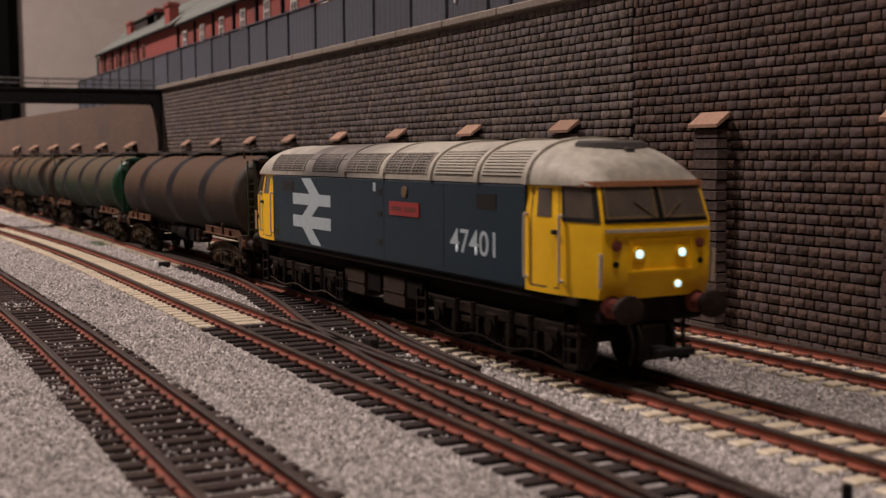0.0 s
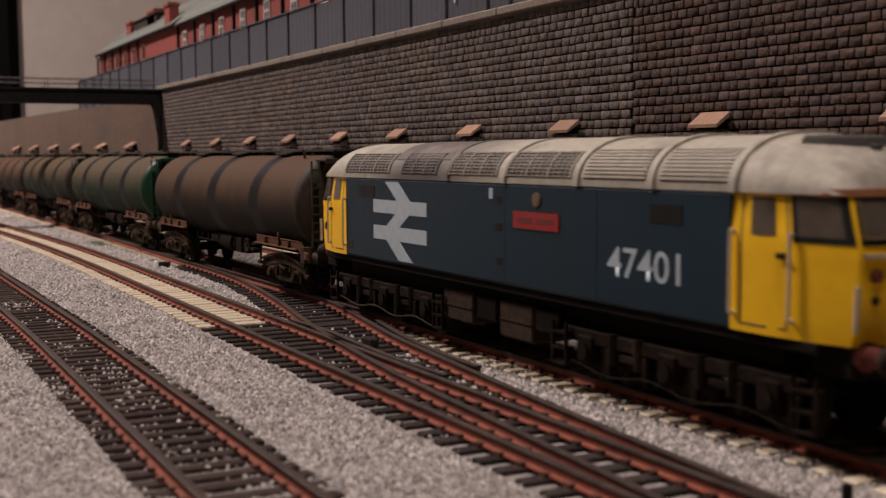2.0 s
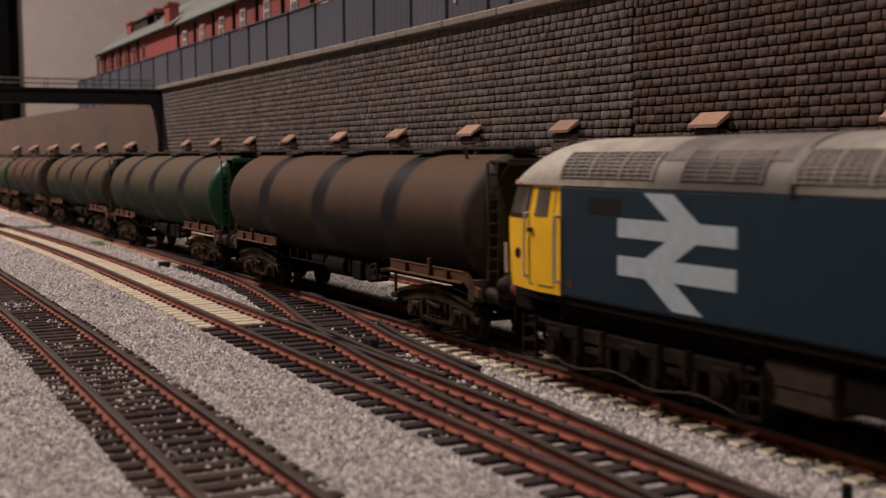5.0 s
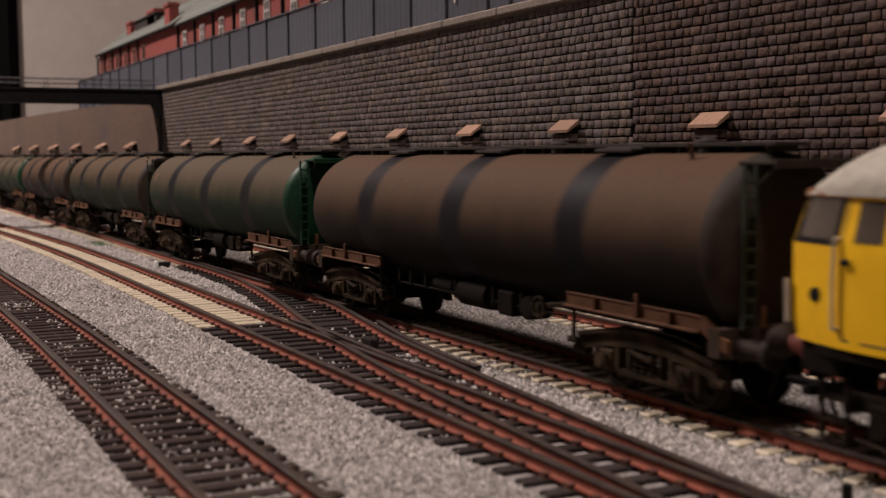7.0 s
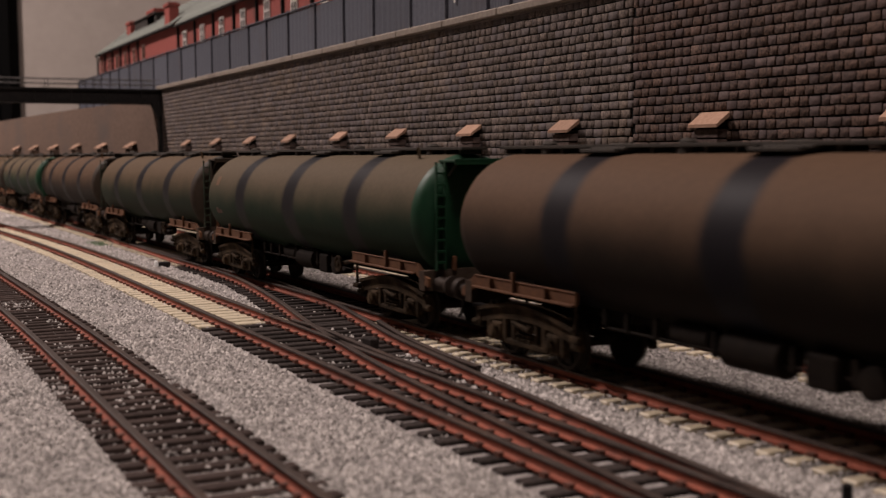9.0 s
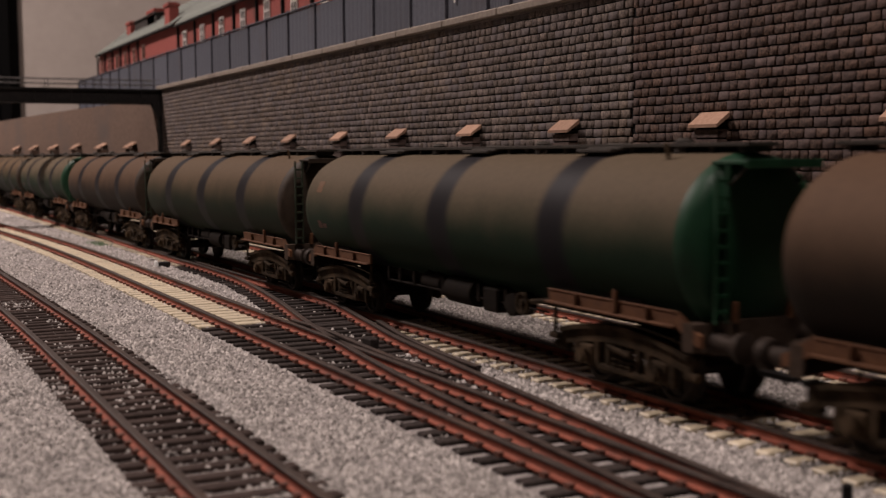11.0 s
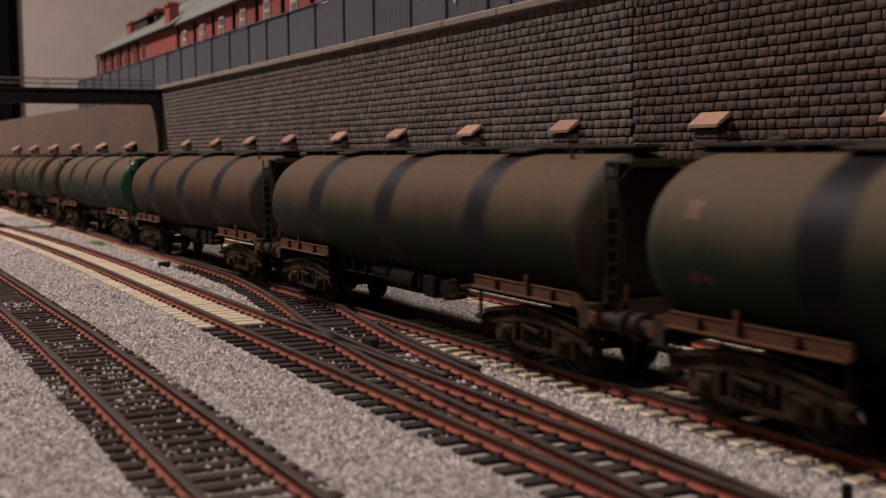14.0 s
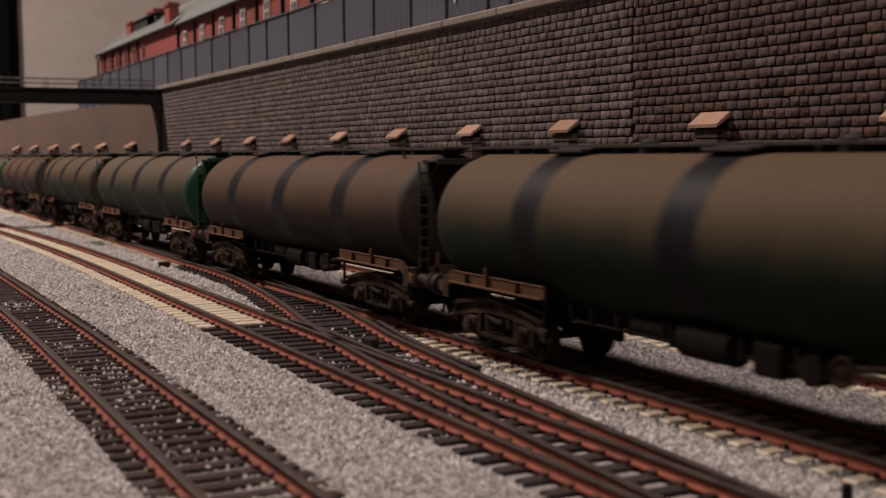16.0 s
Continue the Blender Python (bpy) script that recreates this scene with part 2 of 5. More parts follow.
TANK_GREEN = tank_mat("dusty_green_tank_shaded_below", (0.007, 0.020, 0.009), (0.084, 0.062, 0.039), 28, 44)
TANK_OLIVE = tank_mat("brown_over_green_tank_shaded_below", (0.008, 0.015, 0.006), (0.083, 0.055, 0.032), 28, 44)
GREEN_END = mat("deep_green_paint", (0.006, 0.034, 0.015), (0.009, 0.043, 0.019), 3.0, 0.5, bump=0.05)
GREEN_DULL = mat("dull_green_paint", (0.018, 0.026, 0.016), (0.030, 0.036, 0.022), 3.0, 0.6, bump=0.1)
BROWN_END = mat("dirty_brown_tank_end", (0.026, 0.018, 0.012), (0.044, 0.030, 0.020), 3.0, 0.7, bump=0.1, c3=(0.022, 0.026, 0.018), size3=25)
WALKWAY = mat("black_brown_walkway", (0.024, 0.020, 0.016), (0.045, 0.036, 0.028), 1.5, 0.8, bump=0.3)
ORANGE_MARK = mat("faded_orange_mark", (0.095, 0.050, 0.024), (0.115, 0.058, 0.026), 1.5, 0.6)
RED_MARK = mat("faded_red_mark", (0.050, 0.016, 0.012), (0.066, 0.020, 0.014), 1.5, 0.6)


# ---- mesh helpers: sizes in millimetres ----
def box(bm, x0, x1, y0, y1, z0, z1, bevel=0.0):
    vs = [bm.verts.new((x, y, z)) for x in (x0, x1) for y in (y0, y1) for z in (z0, z1)]
    fs = [bm.faces.new([vs[i] for i in q]) for q in ((0, 1, 3, 2), (4, 6, 7, 5), (0, 4, 5, 1), (2, 3, 7, 6), (0, 2, 6, 4), (1, 5, 7, 3))]
    if bevel:
        es = {e for f in fs for e in f.edges}
        bmesh.ops.bevel(bm, geom=list(es), offset=bevel, segments=1, affect="EDGES")


def tube(bm, a, b, r, n=8, r2=None, caps=True):
    a, b = Vector(a), Vector(b)
    d = (b - a).normalized()
    u = d.orthogonal().normalized()
    v = d.cross(u)
    rings = []
    for p, rad in ((a, r), (b, r if r2 is None else r2)):
        rings.append([bm.verts.new(p + rad * (math.cos(2 * math.pi * i / n) * u + math.sin(2 * math.pi * i / n) * v)) for i in range(n)])
    for i in range(n):
        bm.faces.new((rings[0][i], rings[0][(i + 1) % n], rings[1][(i + 1) % n], rings[1][i]))
    if caps:
        bm.faces.new(rings[0][::-1])
        bm.faces.new(rings[1])


def pipe(bm, pts, r, n=6, ref=(0, 1, 0.01)):
    """A bent round pipe in one piece through the points."""
    pts = [Vector(p) for p in pts]
    rings = []
    for i, p in enumerate(pts):
        d = (pts[min(i + 1, len(pts) - 1)] - pts[max(i - 1, 0)]).normalized()
        u = d.cross(Vector(ref)).normalized()
        v = d.cross(u)
        rings.append([bm.verts.new(p + r * (math.cos(2 * math.pi * k / n) * u + math.sin(2 * math.pi * k / n) * v)) for k in range(n)])
    for a, b in zip(rings, rings[1:]):
        for k in range(n):
            bm.faces.new((a[k], a[(k + 1) % n], b[(k + 1) % n], b[k]))
    bm.faces.new(rings[0])
    bm.faces.new(rings[-1])


def lathe(bm, prof, n=24, axis="x", at=(0, 0, 0)):
    """Turns a profile [(along, radius)] about an axis through at."""
    rings = []
    for s, r in prof:
        ring = []
        for i in range(n):
            c, k = r * math.cos(2 * math.pi * i / n), r * math.sin(2 * math.pi * i / n)
            p = (s, c, k) if axis == "x" else ((c, s, k) if axis == "y" else (c, k, s))
            ring.append(bm.verts.new(Vector(p) + Vector(at)))
        rings.append(ring)
    for a, b in zip(rings, rings[1:]):
        for i in range(n):
            bm.faces.new((a[i], a[(i + 1) % n], b[(i + 1) % n], b[i]))
    bm.faces.new(rings[0])
    bm.faces.new(rings[-1])


def grid(bm, rows, thick=None):
    """Quads over rows of points; thick(point index) pushes a back skin to close it."""
    vs = [[bm.verts.new(p) for p in r] for r in rows]
    for a, b in zip(vs, vs[1:]):
        for i in range(len(a) - 1):
            bm.faces.new((a[i], a[i + 1], b[i + 1], b[i]))
    return vs


def slab(bm, rows, off):
    """A skin over rows of points with the thickness vector off."""
    o = Vector(off)
    a = grid(bm, rows)
    b = grid(bm, [[Vector(p) + o for p in r] for r in rows])
    m, k = len(a), len(a[0])
    for i in range(m - 1):
        bm.faces.new((a[i][0], a[i + 1][0], b[i + 1][0], b[i][0]))
        bm.faces.new((a[i][-1], a[i + 1][-1], b[i + 1][-1], b[i][-1]))
    for j in range(k - 1):
        bm.faces.new((a[0][j], a[0][j + 1], b[0][j + 1], b[0][j]))
        bm.faces.new((a[-1][j], a[-1][j + 1], b[-1][j + 1], b[-1][j]))


def mesh_of(name, bm, materials, smooth=False):
    bmesh.ops.recalc_face_normals(bm, faces=bm.faces)
    bm.transform(Matrix.Diagonal((MM, MM, MM, 1)))
    me = bpy.data.meshes.new(name)
    bm.to_mesh(me)
    bm.free()
    for m in (materials if isinstance(materials, (list, tuple)) else [materials]):
        me.materials.append(m)
    if smooth:
        me.shade_smooth()
        me.set_sharp_from_angle(angle=radians(38))
    return me


def part(name, bm, material, parent=None, label="", smooth=False, at=None):
    ob = new(name, mesh_of(name, bm, material, smooth))
    if parent is not None:
        ob.parent = parent
    if at is not None:
        ob.matrix_basis = at
    if label:
        tagged(ob, label)
    return ob


def share(name, me, parent, m):
    ob = new(name, me)
    ob.parent = parent
    ob.matrix_basis = m
    return ob


def at_mm(x, y, z, rx=0, ry=0, rz=0):
    return pose(x * MM, y * MM, z * MM, rx, ry, rz)


def arrays_mesh(name, verts, faces, material):
    """A mesh from numpy arrays: verts n x 3 in mm, faces m x k."""
    me = bpy.data.meshes.new(name)
    k = faces.shape[1]
    me.vertices.add(len(verts))
    me.vertices.foreach_set("co", (verts * MM).astype(np.float32).ravel())
    me.loops.add(faces.size)
    me.loops.foreach_set("vertex_index", faces.astype(np.int32).ravel())
    me.polygons.add(len(faces))
    me.polygons.foreach_set("loop_start", np.arange(0, faces.size, k, dtype=np.int32))
    me.polygons.foreach_set("loop_total", np.full(len(faces), k, dtype=np.int32))
    me.materials.append(material)
    me.update(calc_edges=True)
    me.validate()
    return me


def empty(name, label, category, group="", kind="", at=None):
    ob = new(name)
    ob.empty_display_size = 0.01
    if at is not None:
        ob.matrix_basis = at
    return tagged(ob, label, category, group, kind)


# ---- the plan, in mm: x along the line, y towards the retaining wall, z = 0 on the rail heads ----
WALL_Y, WALL_TOP, LAND_Z, BED_Z = 76.7, 105.0, 104.0, -3.4


def swing(x, start, slope):
    """How far a line that turns gently towards the room beyond start has come off the straight."""
    d = np.maximum(0.0, -x - start)
    return -slope * (d - 40.0 * (1.0 - np.exp(-d / 40.0)))


def bend(x):
    """The main line and the track behind it."""
    return swing(x, 340.0, 0.0098)


def bend_second(x):
    """The cream-sleepered track in front of the main line curves away later and harder."""
    return -0.00009 * np.maximum(0.0, -x - 540.0) ** 2


def bend_siding(x):
    return swing(x, 330.0, 0.019)


def heading(x, line=bend):
    return math.degrees(math.atan((line(x + 1.0) - line(x - 1.0)) / 2.0))


# ---- the room ----
def room():
    def wall(name, b, material, label):
        bm = bmesh.new()
        box(bm, *b)
        tagged(part(name, bm, material), label, "wall", kind="structure")
    X0, X1, Y0, Y1, Z0, Z1 = -2700, 2600, -2900, 900, -900, 1500
    wall("floor", (X0, X1, Y0, Y1, Z0 - 30, Z0), CARPET, "brown carpeted floor of the hobby room")
    wall("ceiling", (X0, X1, Y0, Y1, Z1, Z1 + 30), CEILING_WHITE, "plain white painted ceiling of the room")
    wall("wall_west", (X0 - 60, X0, Y0, Y1, Z0, Z1), PLASTER, "plain cream painted room wall behind the layout")
    wall("wall_east", (X1, X1 + 60, Y0, Y1, Z0, Z1), TAUPE, "plain cream painted room wall")
    wall("wall_south", (X0 - 60, X1 + 60, Y0 - 60, Y0, Z0, Z1), TAUPE, "plain taupe painted room wall")
    wall("wall_back", (X0 - 60, X1 + 60, Y1, Y1 + 60, Z0, Z1), TAUPE, "plain taupe painted room wall behind the terrace")
    bm = bmesh.new()
    n = 60
    front = [(X0 + 26 + 14 * math.sin(i * 1.9), -503.5 + i * 11.6) for i in range(n)]
    slab(bm, [[(x, y, z) for x, y in front] for z in (-880, 0, 700, 1460)], (-8, 0, 0))
    tagged(part("curtain", bm, CURTAIN, smooth=True), "black pleated curtain hanging on the room wall", "curtain")
    for x, y in ((80, -140), (-1500, -760)):
        bm = bmesh.new()
        lathe(bm, [(1440, 30), (1436, 150), (1470, 155), (1496, 60)], 32, "z", (x, y, 0))
        tagged(part("ceiling_lamp", bm, WHITE_PAINT, smooth=True), "round white ceiling lamp over the layout", "lamp", group="ceiling lamps")


room()


# ---- ground, ballast ----
def ground():
    bm = bmesh.new()
    box(bm, -2500, 900, -520, 430, -40, BED_Z)
    tagged(part("ground", bm, BALLAST), "baseboard covered with fine grey granite ballast", "ground", kind="structure")
    bm = bmesh.new()
    for x in (-2400, -1600, -800, 0, 800):
        for y in (-480, 390):
            box(bm, x - 22, x + 22, y - 22, y + 22, -898, -40.5)
    tagged(part("baseboard_legs", bm, CARPET), "wooden legs under the layout's baseboard", "support", kind="structure")
    bm = bmesh.new()
    box(bm, -1900, 900, WALL_Y + 14, 428, BED_Z, LAND_Z)
    tagged(part("street", bm, LAND), "raised dark street level behind the retaining wall", "ground", kind="structure")


ground()


# ---- track ----
def rail_mesh(bm, pts, zt=0.0):
    """A flat-bottomed rail along plan points; the head is material 1."""
    prof = [(-1.25, -2.5), (-1.25, -2.1), (-0.45, -1.7), (-0.45, -0.8), (-0.8, -0.55), (-0.8, -0.08), (-0.6, 0.0),
            (0.6, 0.0), (0.8, -0.08), (0.8, -0.55), (0.45, -0.8), (0.45, -1.7), (1.25, -2.1), (1.25, -2.5)]
    rings = []
    for i, (x, y) in enumerate(pts):
        a, b = pts[max(0, i - 1)], pts[min(len(pts) - 1, i + 1)]
        d = Vector((b[0] - a[0], b[1] - a[1])).normalized()
        rings.append([bm.verts.new((x - d.y * o, y + d.x * o, z + zt)) for o, z in prof])
    k = len(prof)
    for r, s in zip(rings, rings[1:]):
        for j in range(k):
            f = bm.faces.new((r[j], r[(j + 1) % k], s[(j + 1) % k], s[j]))
            f.material_index = 1 if j in (4, 5, 6, 7, 8) else 0
    bm.faces.new(rings[0])
    bm.faces.new(rings[-1])


def smooth_line(keys, step=12.0):
    """Points every step along x through the keys (x, y), by a monotone cubic."""
    xs, ys = [k[0] for k in keys], [k[1] for k in keys]
    m = []
    for i in range(len(xs)):
        a, b = max(0, i - 1), min(len(xs) - 1, i + 1)
        m.append((ys[b] - ys[a]) / (xs[b] - xs[a]))
    out = []
    x = xs[0]
    while x < xs[-1]:
        i = max(j for j in range(len(xs) - 1) if xs[j] <= x)
        h = xs[i + 1] - xs[i]
        t = (x - xs[i]) / h
        out.append((x, (1 + 2 * t) * (1 - t) ** 2 * ys[i] + t * (1 - t) ** 2 * h * m[i] + t * t * (3 - 2 * t) * ys[i + 1] + t * t * (t - 1) * h * m[i + 1]))
        x += step
    return out + [(xs[-1], ys[-1])]


def line_at(pts, x):
    for a, b in zip(pts, pts[1:]):
        if a[0] <= x <= b[0]:
            return a[1] + (b[1] - a[1]) * (x - a[0]) / (b[0] - a[0])
    return pts[0][1] if x < pts[0][0] else pts[-1][1]


def sleeper_mesh(name, length, width, material, height=1.7):
    bm = bmesh.new()
    box(bm, -width / 2, width / 2, -length / 2, length / 2, -2.5 - height, -2.5, 0.25)
    return mesh_of(name, bm, material)


X_NEAR = smooth_line([(-740, -13.0), (-664, -13.2), (-590, -13.6), (-520, -13.2), (-478, -14.6), (-443, -18), (-386, -26), (-339, -34.2), (-299, -40),
                      (-250, -45.5), (-193, -49.5), (-130, -53.5), (-60, -56.4)])
X_FAR = smooth_line([(-520, -3.0), (-437, -5.2), (-385, -8.8), (-333, -17), (-297, -23), (-257, -27.2), (-222, -30.6), (-194, -33), (-157, -35.8), (-100, -39), (-60, -39.9)])


def track(centre, x0, x1, label, kinds, line=bend, jitter=0.25):
    """A track: two rails, its sleepers and the chairs that hold the rails. kinds: (from, to, mesh, pitch)."""
    th = empty("railway_track", label, "railway track", group="tracks of the layout")
    for side in (-8.25, 8.25):
        bm = bmesh.new()
        rail_mesh(bm, [(x, centre + line(x) + side) for x in range(x0, x1 + 1, 25)])
        part("rail", bm, [RUST, RAILTOP], th, "rust-red steel rail with a worn brown head")
    rnd = random.Random(int(centre) + 500)
    chairs = bmesh.new()
    for a, b, me, pitch in kinds:
        x = a
        while x < b:
            xx = x + rnd.uniform(-jitter, jitter)
            y = centre + line(xx) + rnd.uniform(-jitter, jitter)
            share("sleeper", me, th, at_mm(xx, y, rnd.uniform(-0.1, 0.05), 0, 0, heading(xx, line) + rnd.uniform(-0.8, 0.8)))
            if x > -900:
                for side in (-8.25, 8.25):
                    for o in (-1.75, 1.75):
                        box(chairs, xx - 0.85, xx + 0.85, y + side + o * 0.85 - 0.6, y + side + o * 0.85 + 0.6, -2.6, -1.7)
            x += pitch
    tagged(part("rail_fastening", chairs, CHAIR, th), kind="stuff")
    return th


SL_CREAM = sleeper_mesh("sleeper", 30, 3.5, SLEEPER_CREAM)
SL_WIDE = sleeper_mesh("sleeper", 30, 5.0, SLEEPER_CREAM)
SL_DARK = sleeper_mesh("sleeper", 29, 3.4, SLEEPER_DARK)
SL_A = sleeper_mesh("sleeper", 28.5, 3.3, SLEEPER_A)
track(-105.2, -760, 110, "worn siding with rusty rails on dark sleepers sunk in ballast", [(-760, 110, SL_A, 6.7)], bend_siding)
track(-48.0, -1300, 110, "track with rusty rails on cream sleepers, dark past points", [(-1300, -357, SL_WIDE, 7.0), (-355, -345, SL_DARK, 7.6)], bend_second)
track(0.0, -2300, 700, "main track with rusty rails on cream concrete sleepers", [(-1300, -565, SL_CREAM, 7.0), (-340, 110, SL_CREAM, 7.0)])
track(56.0, -1010, 250, "track with rusty rails on cream sleepers beside the stone retaining wall", [(-1010, 110, SL_CREAM, 7.0)])


def crossover():
    th = empty("points_crossover", "crossover between two tracks with rusty rails on long black timbers", "railway track")
    for pts in (X_NEAR, X_FAR):
        bm = bmesh.new()
        rail_mesh(bm, pts)
        part("rail", bm, [RUST, RAILTOP], th, "curved rust-red rail of the crossover")
    for pts in (smooth_line([(-345, -36.6), (-320, -35.2), (-285, -36.8), (-262, -37.2), (-240, -36.4)], 8),
                smooth_line([(-330, -14.0), (-296, -20.3), (-262, -24.0), (-246, -24.4)], 8)):
        bm = bmesh.new()
        rail_mesh(bm, pts, -0.1)
        part("check_rail", bm, [SLEEPER_DARK, RAILTOP], th, "black check rail")
    rnd = random.Random(7)
    chairs = bmesh.new()

    def timber(x, y0, y1):
        bm = bmesh.new()
        box(bm, -1.75, 1.75, y0, y1, -4.2, -2.52, 0.25)
        part("sleeper", bm, SLEEPER_DARK, th, at=at_mm(x, 0, rnd.uniform(-0.1, 0), 0, 0, rnd.uniform(-0.4, 0.4)))
        for pts in (X_NEAR, X_FAR, [(-600, -56.25), (200, -56.25)], [(-600, -39.75), (200, -39.75)]):
            y = line_at(pts, x)
            if y0 < y < y1:
                for o in (-1.75, 1.75):
                    box(chairs, x - 0.85, x + 0.85, y + o * 0.85 - 0.6, y + o * 0.85 + 0.6, -2.6, -1.7)
    x = -562
    while x < -345:
        timber(x, line_at(X_NEAR, x) - 6.0, 14.2 + bend(x))
        x += 7.6
    x = -345
    while x < -40:
        timber(x, -62.5, max(-33.0, line_at(X_FAR, x) + 5.5))
        x += 7.6
    tagged(part("rail_fastening", chairs, CHAIR, th), kind="stuff")
    for b in ((-302, -296, -31.4, -28.8, -3.2, -0.2, 0.3),):
        bm = bmesh.new()
        box(bm, *b)
        part("frog_casting", bm, SLEEPER_DARK, th, "dark cast crossing block")


crossover()


def trackside():
    bm = bmesh.new()
    tube(bm, (0, 0, -3.4), (0, 0, 2.0), 0.8, 8)
    box(bm, -1.6, 1.6, -1.4, 1.4, -3.6, -1.4, 0.3)
    th = tagged(part("lever_post", bm, GIRDER, at=at_mm(-124, -29, 0)), "short black point lever post standing in the ballast", "post")
    ob = empty("ground_signal", "small white ground signal on a black foot beside the points", "signal", at=at_mm(-571, -24, 0, 0, 0, -30))
    bm = bmesh.new()
    box(bm, -1.8, 1.8, -1, 4, BED_Z, -0.6, 0.4)
    part("foot", bm, GIRDER, ob)
    bm = bmesh.new()
    lathe(bm, [(-2.8, 1.0), (-0.9, 1.0), (-0.3, 0.8), (0.1, 0.3)], 14, "z", (1.0, -2.4, 0))
    part("lamp_head", bm, BRIGHT_WHITE, ob, "white painted domed head", smooth=True)
    rnd = random.Random(4)
    bm = bmesh.new()
    for i in range(160):
        x, y = rnd.gauss(0, 9), rnd.gauss(0, 2.2)
        h = rnd.uniform(0.6, 2.2)
        d = (rnd.uniform(-.8, .8), rnd.uniform(-.8, .8))
        v = [bm.verts.new(p) for p in ((x - .5, y, -3.5), (x + .5, y + .2, -3.5), (x + d[0], y + d[1], -3.4 + h), (x, y + .6, -3.5))]
        bm.faces.new((v[0], v[1], v[2]))
        bm.faces.new((v[1], v[3], v[2]))
        bm.faces.new((v[3], v[0], v[2]))
    tagged(part("moss_tuft", bm, MOSS, at=at_mm(-742, -22, 0)), "patch of low green moss beside the track", "plant", kind="stuff")


trackside()


# ---- retaining wall ----
def stone_arrays(rects, depth, rnd):
    """Chamfered blocks as arrays: rects (x0, x1, z0, z1) on the plane y = 0, standing proud to -depth."""
    r = np.array(rects)
    n = len(r)
    c = 0.11
    jit = rnd.uniform(-0.15, 0.15, (n, 4, 2))
    dep = depth + rnd.uniform(-0.12, 0.18, n)
    v = np.zeros((n, 12, 3))
    corners = [(0, 2), (1, 2), (1, 3), (0, 3)]
    for k, (i, j) in enumerate(corners):
        sx, sz = (1 if i == 0 else -1), (1 if j == 2 else -1)
        v[:, k, 0], v[:, k, 2] = r[:, i], r[:, j]
        v[:, k + 4, 0], v[:, k + 4, 2], v[:, k + 4, 1] = r[:, i] + jit[:, k, 0] * .5, r[:, j] + jit[:, k, 1] * .5, -dep + 0.1
        v[:, k + 8, 0], v[:, k + 8, 2], v[:, k + 8, 1] = r[:, i] + sx * c + jit[:, k, 0], r[:, j] + sz * c + jit[:, k, 1], -dep
    q = []
    for k in range(4):
        m = (k + 1) % 4
        q += [(k, m, m + 4, k + 4), (k + 4, m + 4, m + 8, k + 8)]
    q.append((8, 9, 10, 11))
    f = (np.array(q)[None] + 12 * np.arange(n)[:, None, None]).reshape(-1, 4)
    return v.reshape(-1, 3), f


def courses(x0, x1, z0, z1, height, length, joint, rnd):
    out = []
    z, k = z0, 0
    while z < z1 - height * 0.5:
        x = x0 - rnd.uniform(0, length)
        while x < x1:
            w = length * rnd.uniform(0.72, 1.28)
            a, b = max(x, x0), min(x + w - joint * 0.95, x1)
            if b - a > 1.2:
                out.append((a, b, z + rnd.uniform(-.10, .10), min(z + height - joint + rnd.uniform(-.10, .10), z1)))
            x += w
        z += height
        k += 1
    return out


PIL_X = [-205, -279.4, -360, -433, -506, -579, -658, -734, -813, -894]
JOINT_X = -321.5


def retaining_wall():
    rnd = np.random.RandomState(3)
    bm = bmesh.new()
    box(bm, -985, 330, WALL_Y, WALL_Y + 14, BED_Z - 1, WALL_TOP)
    wall = tagged(part("wall_north", bm, MORTAR), "tall sooty brown stone retaining wall with dark joints", "wall", kind="structure")
    near = courses(JOINT_X + 0.35, 330, -4, WALL_TOP, 2.95, 4.4, 0.5, rnd)
    singles = sorted(near, key=lambda q: abs(q[0] + 240))[:300]
    rest = [q for q in near if q not in set(singles)]
    for q in singles:
        w, h = q[1] - q[0], q[3] - q[2]
        v, f = stone_arrays([(-w / 2, w / 2, -h / 2, h / 2)], 0.65, rnd)
        ob = share("stone", arrays_mesh("stone", v, f, STONE_BROWN), wall, at_mm((q[0] + q[1]) / 2, WALL_Y, (q[2] + q[3]) / 2))
    STONE_REST = mat("brown_stone_courses", (0.027, 0.017, 0.012), (0.132, 0.081, 0.061), 1.0, 0.75, bump=1.0, c3=(0.128, 0.070, 0.046), size3=40, island=0.30, depth=0.25, tint=(0.098, 0.075, 0.074), share_of=0.6)
    for rects, m in ((rest, STONE_REST), (courses(-985, JOINT_X - 0.35, -4, WALL_TOP, 3.05, 5.2, 0.52, rnd), STONE_FAR)):
        v, f = stone_arrays(rects, 0.65, rnd)
        ob = new("stone_courses", arrays_mesh("stone_courses", v, f, m))
        ob.parent = wall
        ob.matrix_basis = at_mm(0, WALL_Y, 0)
        tagged(ob, kind="stuff")
    bm = bmesh.new()
    x = -985
    while x < 330:
        w = 48
        box(bm, x, min(x + w - 0.5, 330), WALL_Y - 3.2, WALL_Y + 15, WALL_TOP + 0.9, WALL_TOP + 4.2, 0.5)
        x += w
    box(bm, -985, 330, WALL_Y + 0.2, WALL_Y + 14, WALL_TOP + 0.02, WALL_TOP + 1.2)
    part("coping", bm, COPING, wall, "pale stone coping along the top")


retaining_wall()


